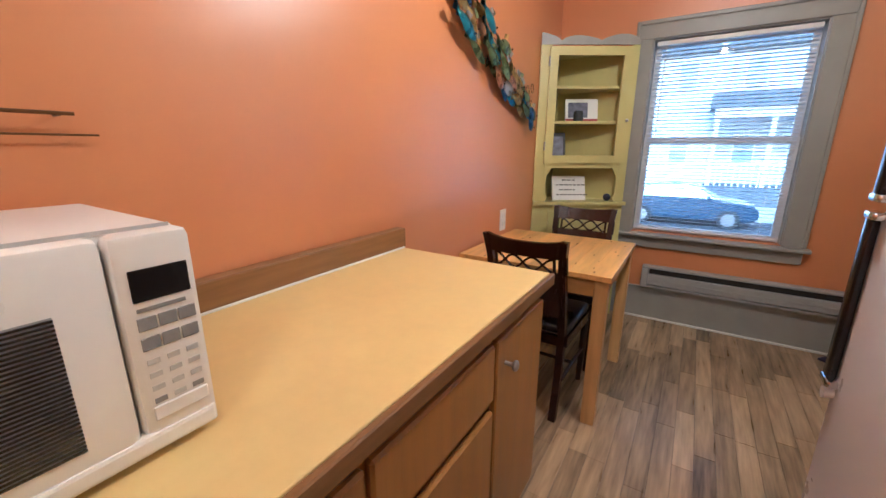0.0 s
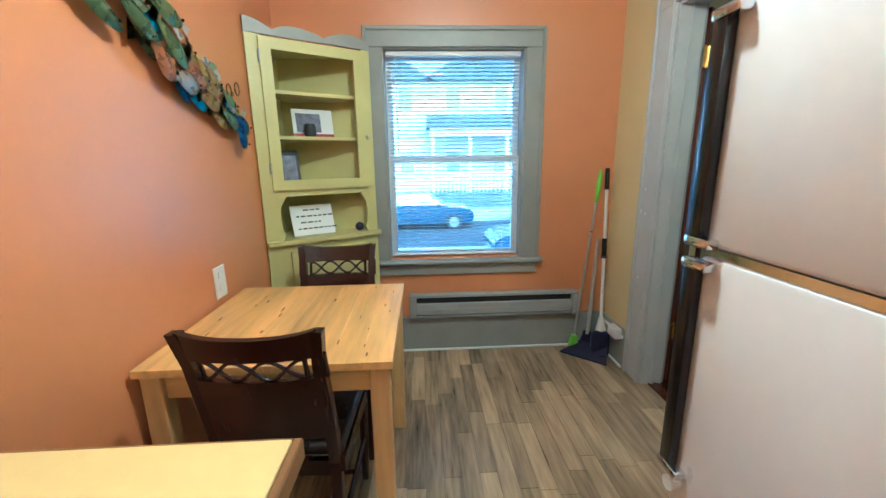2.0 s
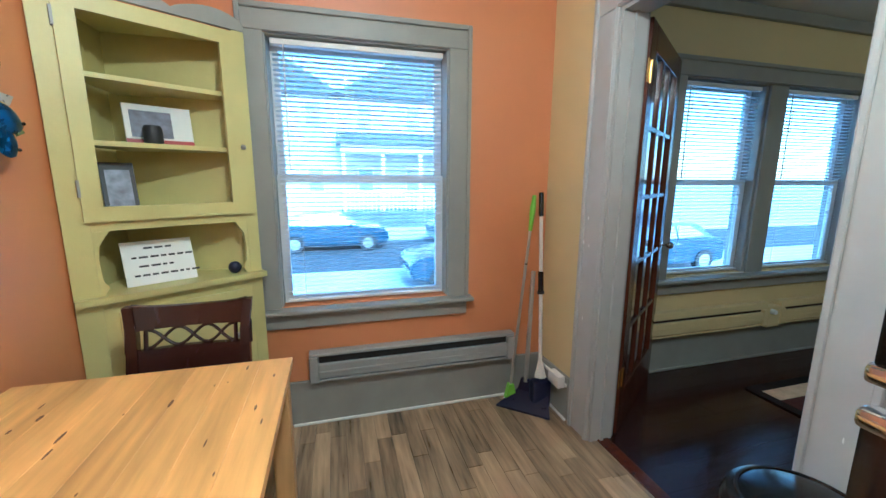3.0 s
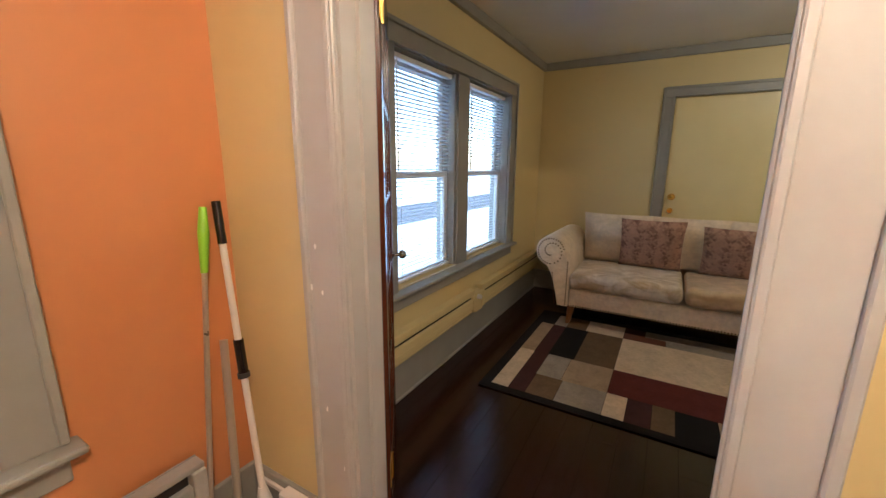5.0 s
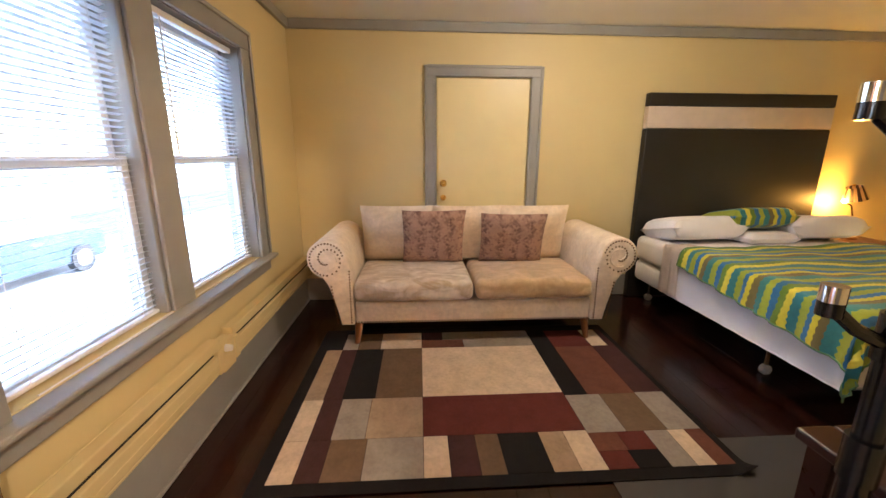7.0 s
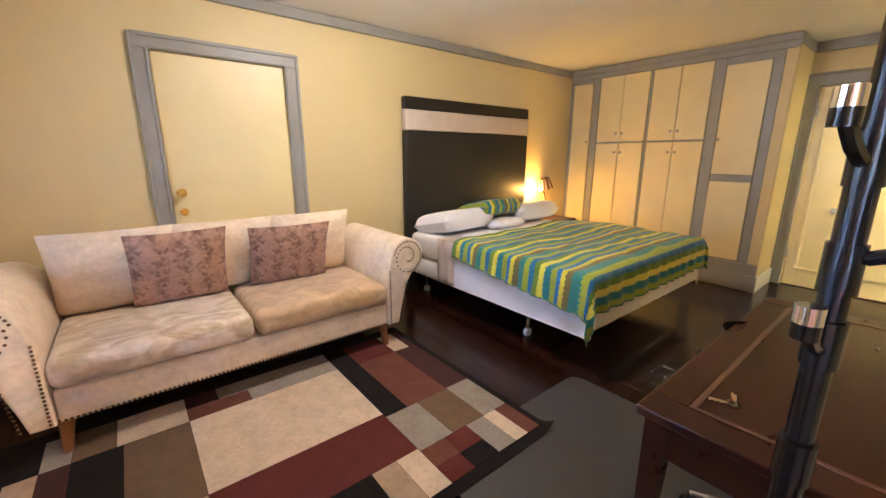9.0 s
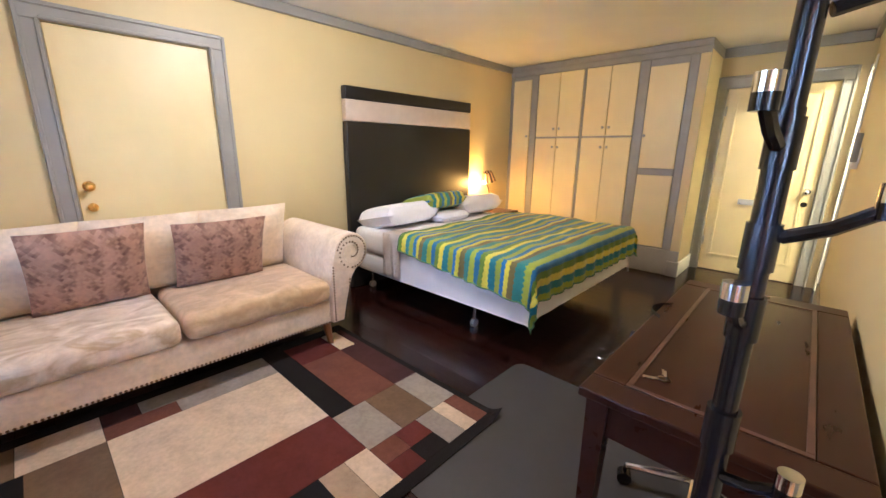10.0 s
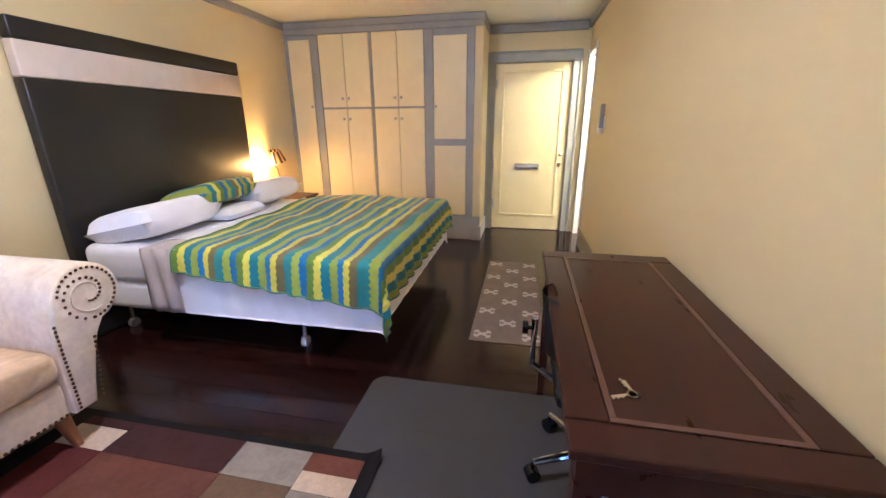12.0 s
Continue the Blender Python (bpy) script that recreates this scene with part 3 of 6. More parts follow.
def blind(x0, x1, z0, z1, y, slant=-13):
    o = thing("venetian_blind", ((x0 + x1) / 2, y, z1), "white slatted venetian blind, lowered with open slats", "blind", "window blinds")
    part("headrail", B(x0, x1, y - 0.02, y + 0.02, z1 - 0.03, z1 - 0.002, 0.003, 1), M_white, o)
    part("bottom_rail", B(x0 + 0.005, x1 - 0.005, y - 0.014, y + 0.014, z0 + 0.006, z0 + 0.022, 0.004, 1), M_white, o)
    n = int((z1 - z0 - 0.07) / 0.0235)
    first = None
    for i in range(n):
        z = z0 + 0.04 + i * 0.0235
        if first is None:
            bm = bmesh.new()
            hw, tilt = 0.0125, radians(slant)
            rows = []
            for k in range(5):
                s = k / 2 - 1
                p = Vector((0, s * hw * math.cos(tilt), s * hw * math.sin(tilt) + 0.0018 * (1 - s * s)))
                rows.append([bm.verts.new(p + Vector((sx * (x1 - x0 - 0.012) / 2, 0, 0))) for sx in (-1, 1)])
            for a, b in zip(rows, rows[1:]):
                bm.faces.new((a[0], a[1], b[1], b[0]))
            bmesh.ops.solidify(bm, geom=bm.faces[:], thickness=0.0006)
            me = bpy.data.meshes.new("slat")
            bm.to_mesh(me)
            bm.free()
            me.materials.append(M_blind)
            first = me
        s = new("slat", first)
        s.parent = o
        s.location = (0, 0, z - z1)
    for x in (x0 + 0.10, x1 - 0.10):
        part("ladder_cord", R((x, y - 0.013, z0 + 0.02), (x, y - 0.013, z1 - 0.03), 0.0012, seg=6), M_white, o)
    part("tilt_wand", R((x0 + 0.06, y - 0.026, z1 - 0.62), (x0 + 0.06, y - 0.024, z1 - 0.03), 0.004, seg=8), M_polewhite, o)
    return o


def window_trim(name, x0, x1, z0, z1, wl, wr, label):
    o = thing(name, ((x0 + x1) / 2, YN, z0), label, "window frame", "", "structure")
    part("reveal", B(x0 - 0.012, x0 + 0.006, YN - 0.003, YN + NT, z0, z1), M_grey, o)
    part("reveal", B(x1 - 0.006, x1 + 0.012, YN - 0.003, YN + NT, z0, z1), M_grey, o)
    part("reveal", B(x0 + 0.006, x1 - 0.006, YN - 0.003, YN + NT, z1 - 0.006, z1 + 0.01), M_grey, o)
    for a, b in ((x0 - wl, x0), (x1, x1 + wr)):
        part("side_casing", B(a, b, YN - 0.024, YN - 0.0035, z0 - 0.006, z1, 0.004, 1), M_grey, o)
    part("head_casing", B(x0 - wl, x1 + wr, YN - 0.026, YN - 0.0035, z1, z1 + 0.112, 0.004, 1), M_grey, o)
    part("back_band", B(x0 - wl - 0.006, x0 - wl + 0.016, YN - 0.04, YN - 0.0265, z0, z1 + 0.115, 0.004, 1), M_grey, o)
    part("back_band", B(x1 + wr - 0.016, x1 + wr + 0.006, YN - 0.04, YN - 0.0265, z0, z1 + 0.115, 0.004, 1), M_grey, o)
    part("back_band", B(x0 - wl + 0.016, x1 + wr - 0.016, YN - 0.04, YN - 0.0265, z1 + 0.09, z1 + 0.115, 0.004, 1), M_grey, o)
    part("stool", B(x0 - wl - 0.03, x1 + wr + 0.03, YN - 0.075, YN + NT, z0 - 0.03, z0 - 0.006, 0.008), M_grey, o, "grey painted window sill")
    part("apron", B(x0 - wl, x1 + wr, YN - 0.026, YN - 0.0035, z0 - 0.115, z0 - 0.0305, 0.006), M_grey, o)
    return o


window_trim("window_frame_kitchen", -0.02, 0.87, 0.68, 2.005, 0.105, 0.115, "grey painted window frame with sill")
sash_window("window_1", -0.012, 0.862, 0.678, 1.998, YN + 0.105, "white double-hung sash window")
blind(0.0, 0.85, 0.685, 1.995, YN + 0.045, -14)
wf = window_trim("window_frame_living", 2.42, 4.10, 0.68, 1.985, 0.13, 0.125, "grey painted double window frame with a long sill")
part("mullion", B(3.13, 3.335, YN + 0.012, YN + NT, 0.675, 1.978, 0.004, 1), M_grey, wf)
part("mullion_face", B(3.15, 3.315, YN - 0.006, YN + 0.0118, 0.676, 1.978, 0.004, 1), M_grey, wf)
sash_window("window_2", 2.43, 3.128, 0.678, 1.976, YN + 0.105, "white double-hung sash window")
sash_window("window_3", 3.338, 4.09, 0.678, 1.976, YN + 0.105, "white double-hung sash window")
blind(2.44, 3.12, 0.685, 1.972, YN + 0.05)
blind(3.345, 4.08, 0.685, 1.972, YN + 0.05)


wand = thing("blind_wand", (2.8, YN - 0.02, 0.674), "white plastic blind wand lying on the window sill", "blind wand")
part("rod", R((2.52, YN + 0.006, 0.6785), (3.14, YN + 0.001, 0.6785), 0.0045, seg=10), M_polewhite, wand, "", True)

# ---- outside ----
M_snow = mat("pale_concrete", (0.42, 0.43, 0.44), 0.8, 0.1, 1.2, 0.1, 20)
M_road = mat("asphalt", (0.055, 0.056, 0.06), 0.85, 0.15, 2, 0.1, 60)
M_siding = mat("white_siding", (0.55, 0.58, 0.60), 0.6, 0.04, 2, 0.03, 20)
M_roof = mat("grey_shingle", (0.10, 0.11, 0.12), 0.8, 0.2, 6, 0.1, 40)
M_carpaint = mat("dark_blue_car_paint", (0.02, 0.04, 0.07), 0.2, 0.05, 3, 0.0, coat=0.6)
M_tyre = mat("tyre_rubber", (0.015, 0.015, 0.016), 0.8)
M_snow_wall = mat("pale_grey_siding", (0.62, 0.66, 0.68), 0.6, 0.04, 2, 0.03, 20)
# sky reflection is put into the pale grey-blue base colour of this glass
M_farglass = mat("glass_with_painted_sky", (0.30, 0.36, 0.40), 0.08, 0.1, 2, 0.0)
M_cone = mat("orange_red_plastic", (0.75, 0.10, 0.06), 0.5)
GZ = -1.4
struct("ground", B(-400, 400, YN + NT + 0.01, 800, GZ - 0.3, GZ), M_snow, "pale concrete ground outside", "ground")
struct("road", B(-400, 400, 13.2, 18.6, GZ + 0.002, GZ + 0.012), M_road, "asphalt street", "road")
struct("kerb", B(-400, 400, 18.6, 18.8, GZ, GZ + 0.15, 0.02), M_snow, "concrete kerb", "kerb")


def house(x0, x1, y0, y1, h, siding, porch, label):
    o = thing("house", ((x0 + x1) / 2, y0, GZ), label, "house", "houses across the street")
    part("wall", B(x0, x1, y0, y1, GZ, GZ + h), siding, o)
    for i in range(int(h / 0.28) - 1):
        z = GZ + 0.3 + i * 0.28
        part("siding_board", B(x0, x1, y0 - 0.02, y0 - 0.001, z, z + 0.25), siding, o)
    bm = prism(bmesh.new(), [(x0 - 0.4, 0), (x1 + 0.4, 0), ((x0 + x1) / 2, (x1 - x0) * 0.32)], lambda u, v, w: (u, y0 - 0.3 + w, GZ + h + v), y1 - y0 + 0.6)
    part("roof", bm, M_roof, o)
    n = max(2, int((x1 - x0) / 2.4))
    for fl in range(2):
        for i in range(n):
            xc = x0 + (x1 - x0) * (i + 0.5) / n
            z = GZ + 1.9 + fl * 3.7
            w = part("window", B(xc - 0.5, xc + 0.5, y0 - 0.05, y0 - 0.022, z, z + 1.5), M_white, o)
            # panes carry the sky's reflection as colour
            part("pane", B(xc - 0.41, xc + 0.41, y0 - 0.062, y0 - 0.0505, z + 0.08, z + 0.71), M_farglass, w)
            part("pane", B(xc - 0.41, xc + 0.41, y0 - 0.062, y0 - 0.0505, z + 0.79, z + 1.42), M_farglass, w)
    if not porch:
        return o
    part("porch_floor", B(x0, x1, y0 - 2.2, y0 - 0.07, GZ, GZ + 0.9), M_roof, o)
    part("porch_roof", B(x0 - 0.2, x1 + 0.2, y0 - 2.5, y0 - 0.07, GZ + 4.55, GZ + 5.2), M_roof, o, "dark shingled porch roof")
    part("porch_beam", B(x0, x1, y0 - 2.2, y0 - 1.95, GZ + 4.1, GZ + 4.549), M_white, o)
    for i in range(5):
        xc = x0 + 0.15 + (x1 - x0 - 0.3) * i / 4
        part("porch_post", B(xc - 0.09, xc + 0.09, y0 - 2.14, y0 - 1.96, GZ + 0.9, GZ + 4.0995), M_white, o)
    part("porch_rail", B(x0 + 0.25, x1 - 0.25, y0 - 2.19, y0 - 2.11, GZ + 1.95, GZ + 2.05), M_white, o)
    for i in range(int((x1 - x0 - 0.7) / 0.24)):
        xc = x0 + 0.4 + i * 0.24
        part("baluster", B(xc, xc + 0.06, y0 - 2.18, y0 - 2.12, GZ + 0.9, GZ + 1.949), M_white, o)
    return o


house(-10.5, 0.69, 26.0, 35, 7.4, M_snow_wall, False, "pale grey two-storey house without a porch")
house(0.7, 9.6, 26.0, 35, 7.4, M_siding, True, "white two-storey house with a railed porch")
house(11.0, 20.0, 26.0, 35, 7.4, M_siding, True, "white two-storey house with a railed porch")


def car(x, y, label, flip=1):
    o = thing("car", (x, y, GZ), label, "car", "parked cars")

    def at(u, w, z):
        return (x + flip * u, y + w, GZ + z)
    prof = [(-2.08, 0.3), (-1.72, 0.26), (1.75, 0.26), (2.12, 0.34), (2.17, 0.6), (2.05, 0.78), (1.85, 0.86), (1.1, 0.96), (0.95, 0.99), (-1.6, 1.02), (-1.98, 0.98), (-2.12, 0.7)]
    bm = prism(bmesh.new(), prof, lambda u, v, w: at(u, -0.86 + w, v), 1.72)
    bmesh.ops.bevel(bm, geom=bm.edges[:], offset=0.05, segments=3, affect="EDGES")
    part("body", bm, M_carpaint, o, smooth=True)
    cab = bmesh.new()
    lo = [(1.02, 0.985), (-1.75, 0.985)]
    hi = [(0.30, 1.43), (0.05, 1.47), (-0.9, 1.46), (-1.3, 1.38)]
    rings = [[cab.verts.new(at(u, sy * (0.80 if v < 1.1 else 0.60), v)) for u, v in (lo[0], *hi, lo[1])] for sy in (-1, 1)]
    cab.faces.new(rings[0])
    cab.faces.new(rings[1][::-1])
    for i in range(6):
        j = (i + 1) % 6
        cab.faces.new((rings[0][i], rings[1][i], rings[1][j], rings[0][j]))
    bmesh.ops.recalc_face_normals(cab, faces=cab.faces)
    bmesh.ops.bevel(cab, geom=cab.edges[:], offset=0.03, segments=2, affect="EDGES")
    part("cabin", cab, M_carpaint, o, smooth=True)

    def side(s, lift, v):
        t = (v - 0.985) / 0.47
        return s * (0.80 - 0.20 * t + lift)
    for s in (-1, 1):
        for pts in ([(0.82, 1.03), (0.28, 1.37), (-0.28, 1.40), (-0.28, 1.03)], [(-0.36, 1.03), (-0.36, 1.40), (-0.88, 1.38), (-1.38, 1.08)]):
            bm = bmesh.new()
            a = [bm.verts.new(at(u, side(s, 0.004, v), v)) for u, v in pts]
            b = [bm.verts.new(at(u, side(s, 0.012, v), v)) for u, v in pts]
            bm.faces.new(a)
            bm.faces.new(b[::-1])
            for i in range(4):
                bm.faces.new((a[i], a[(i + 1) % 4], b[(i + 1) % 4], b[i]))
            bmesh.ops.recalc_face_normals(bm, faces=bm.faces)
            part("side_window", bm, M_farglass, o)
        part("headlight", ball(bmesh.new(), at(2.08, s * 0.62, 0.68), 0.1, (0.6, 1.3, 0.8)), M_pad, o, "", True)
        part("mirror", ball(bmesh.new(), at(0.72, s * 0.93, 1.02), 0.09, (0.7, 1, 0.8)), M_carpaint, o, "", True)
        part("door_handle", B(*sorted((at(-0.15, 0, 0)[0], at(-0.33, 0, 0)[0])), *sorted((y + s * 0.861, y + s * 0.885)), GZ + 0.86, GZ + 0.885), M_pad, o)
    for u in (-1.3, 1.35):
        for sy in (-0.89, 0.72):
            wh = part("wheel", R(at(u, sy, 0.33), at(u, sy + 0.17, 0.33), 0.33, seg=20), M_tyre, o)
            part("rim", R(at(u, sy - 0.012, 0.33), at(u, sy - 0.0005, 0.33), 0.21, seg=12), M_pad, wh)
    return o


car(0.1, 17.2, "dark blue hatchback parked across the street")
car(6.2, 17.2, "dark blue hatchback parked across the street")
car(4.1, 11.2, "dark blue car parked by the near kerb", -1)
car(9.8, 11.4, "dark blue car parked by the near kerb", -1)
cone = thing("traffic_cone", (4.9, 8.1, GZ), "orange-red traffic cone on the pavement", "traffic cone")
part("foot", B(4.72, 5.08, 7.92, 8.28, GZ, GZ + 0.03, 0.008), M_cone, cone)
part("cone", lathe(bmesh.new(), [(0.13, 0.031), (0.03, 0.72), (0.022, 0.73)], (4.9, 8.1, GZ), 16), M_cone, cone, "", True)


# ---- kitchen things ----
def counter():
    base = thing("base_cabinet", (-0.33, 0.1, 0), "honey-brown wooden base cabinet with drawers and doors", "cabinet")
    part("body", B(XW + 0.004, -0.032, YK + 0.005, 1.435, 0.09, 0.855), M_oak, base)
    part("toe_kick", B(XW + 0.004, -0.10, YK + 0.005, 1.42, 0.0, 0.0895), M_gap, base)
    y = 1.425
    for i, w in enumerate((0.36, 0.46, 0.46, 0.46, 0.40)):
        y0, y1 = y - w, y
        if i == 0:
            d = part("door", B(-0.0318, -0.012, y0 + 0.006, y1 - 0.006, 0.12, 0.815, 0.004, 1), M_oak, base)
            ky, kz = y0 + 0.055, 0.735
        else:
            part("drawer_front", B(-0.0318, -0.012, y0 + 0.006, y1 - 0.006, 0.655, 0.815, 0.006, 1), M_oak, base)
            d = part("door", B(-0.0318, -0.012, y0 + 0.006, y1 - 0.006, 0.12, 0.625, 0.006, 1), M_oak, base)
            ky, kz = y0 + 0.055, 0.56
        bm = R((-0.0118, ky, kz), (0.012, ky, kz), 0.006)
        ball(bm, (0.018, ky, kz), 0.015, (0.6, 1, 1))
        part("knob", bm, M_pad, d, "brushed metal knob", True)
        y = y0
    top = thing("countertop", (-0.33, 0.1, 0.856), "cream laminate countertop with a wooden edge", "countertop")
    part("surface", B(XW + 0.003, -0.012, YK + 0.005, 1.462, 0.857, 0.893, 0.002, 1), M_counter, top)
    part("edge_band", B(-0.0118, 0.004, YK + 0.005, 1.468, 0.852, 0.891, 0.003, 1), M_oak_y, top, "worn wooden edge strip")
    part("end_band", B(XW + 0.003, -0.0118, 1.4622, 1.468, 0.852, 0.891, 0.002, 1), M_oak_y, top)
    bs = thing("backsplash", (XW, 0.1, 0.893), "low brown wood-look backsplash along the wall", "backsplash")
    part("board", B(XW + 0.002, -0.617, YK + 0.005, 1.476, 0.8935, 0.972, 0.003, 1), M_oak_y, bs)
    part("caulk_bead", R((-0.613, YK + 0.01, 0.896), (-0.613, 1.46, 0.896), 0.004, seg=8), M_white, bs)


counter()


def microwave():
    x0, x1, y0, y1, z0, z1 = -0.56, -0.192, -0.03, 0.490, 0.893, 1.193
    o = thing("microwave_oven", ((x0 + x1) / 2, (y0 + y1) / 2, z0), "white countertop microwave oven with a keypad", "microwave")
    part("body", B(x0, x1 - 0.035, y0, y1, z0 + 0.012, z1, 0.012), M_mw, o, smooth=True)
    for fx in (x0 + 0.04, x1 - 0.07):
        for fy in (y0 + 0.04, y1 - 0.04):
            part("foot", R((fx, fy, z0), (fx, fy, z0 + 0.0118), 0.014), M_blackmatt, o)
    yp = y1 - 0.09
    d = part("door", B(x1 - 0.0348, x1, y0, yp - 0.002, z0 + 0.014, z1 - 0.002, 0.012), M_mw, o, smooth=True)
    p = part("control_panel", B(x1 - 0.0348, x1, yp, y1, z0 + 0.014, z1 - 0.002, 0.012), M_mw, o, smooth=True)
    part("base_lip", B(x1 - 0.02, x1 + 0.004, y0 + 0.004, y1 - 0.004, z0 + 0.013, z0 + 0.04, 0.006), M_mw, o)
    part("door_window", B(x1 + 0.0002, x1 + 0.002, y0 + 0.03, yp - 0.055, z0 + 0.06, z1 - 0.075, 0.0008, 1), M_mwgrey, d, "dark window screen")
    for i in range(32):
        z = z0 + 0.062 + i * 0.0051
        part("screen_line", B(x1 + 0.0022, x1 + 0.003, y0 + 0.03, yp - 0.055, z, z + 0.0026), M_black, d)
    part("display", B(x1 + 0.0002, x1 + 0.002, yp + 0.014, y1 - 0.012, z1 - 0.085, z1 - 0.045, 0.001, 1), M_black, p, "black display")
    part("brand_mark", B(x1 + 0.0002, x1 + 0.0012, yp + 0.016, y1 - 0.02, z1 - 0.098, z1 - 0.093), M_mwgrey, p)
    for r in range(2):
        for c in range(3):
            a = yp + 0.014 + c * 0.0225
            part("button", B(x1 + 0.0002, x1 + 0.0016, a, a + 0.0205, z1 - 0.122 - r * 0.026, z1 - 0.105 - r * 0.026, 0.0006, 1), M_mwgrey, p)
    for r in range(5):
        for c in range(3):
            a = yp + 0.016 + c * 0.0225
            part("key_print", B(x1 + 0.0002, x1 + 0.0011, a, a + 0.014, z1 - 0.168 - r * 0.018, z1 - 0.161 - r * 0.018), M_mwgrey if r > 2 and c != 1 else M_lightgrey, p)
    part("door_release", B(x1 + 0.0002, x1 + 0.0035, yp + 0.012, y1 - 0.012, z0 + 0.055, z0 + 0.075, 0.0015, 1), M_mw, p)
    part("top_seam", B(x1 - 0.0375, x1 - 0.0358, y0 + 0.01, y1 - 0.01, z1 - 0.004, z1 + 0.0006), M_lightgrey, o)


microwave()


def dining_table():
    x0, x1, y0, y1, zt = -0.645, 0.107, 1.958, 2.715, 0.752
    o = thing("dining_table", ((x0 + x1) / 2, (y0 + y1) / 2, 0), "knotty pine dining table with square legs", "table")
    n = 8
    w = (x1 - x0) / n
    for i in range(n):
        a = x0 + w * i
        part("plank", B(a + 0.0002, a + w - 0.0002, y0, y1, zt - 0.026, zt, 0.0012, 1), M_pine, o)
    for fx in (x0 + 0.012, x1 - 0.072):
        for fy in (y0 + 0.012, y1 - 0.072):
            part("leg", B(fx, fx + 0.06, fy, fy + 0.06, 0, zt - 0.0265, 0.004, 1), M_pine_v, o)
    for fy in (y0 + 0.03, y1 - 0.05):
        part("apron", B(x0 + 0.073, x1 - 0.073, fy, fy + 0.02, zt - 0.11, zt - 0.0265, 0.002, 1), M_pine_x, o)
    for fx in (x0 + 0.03, x1 - 0.05):
        part("apron", B(fx, fx + 0.02, y0 + 0.073, y1 - 0.073, zt - 0.11, zt - 0.0265, 0.002, 1), M_pine, o)
    rn = random.Random(5)
    for i in range(26):
        kx, ky = rn.uniform(x0 + 0.05, x1 - 0.03), rn.uniform(y0 + 0.03, y1 - 0.03)
        r = rn.uniform(0.002, 0.006)
        bm = bmesh.new()
        bmesh.ops.create_cone(bm, cap_ends=True, segments=10, radius1=r, radius2=r, depth=0.0006, matrix=Matrix.LocRotScale((kx, ky, zt + 0.0002), None, (rn.uniform(0.5, 0.9), rn.uniform(1.4, 4.5), 1)))
        part("knot", bm, M_knot, o)


dining_table()


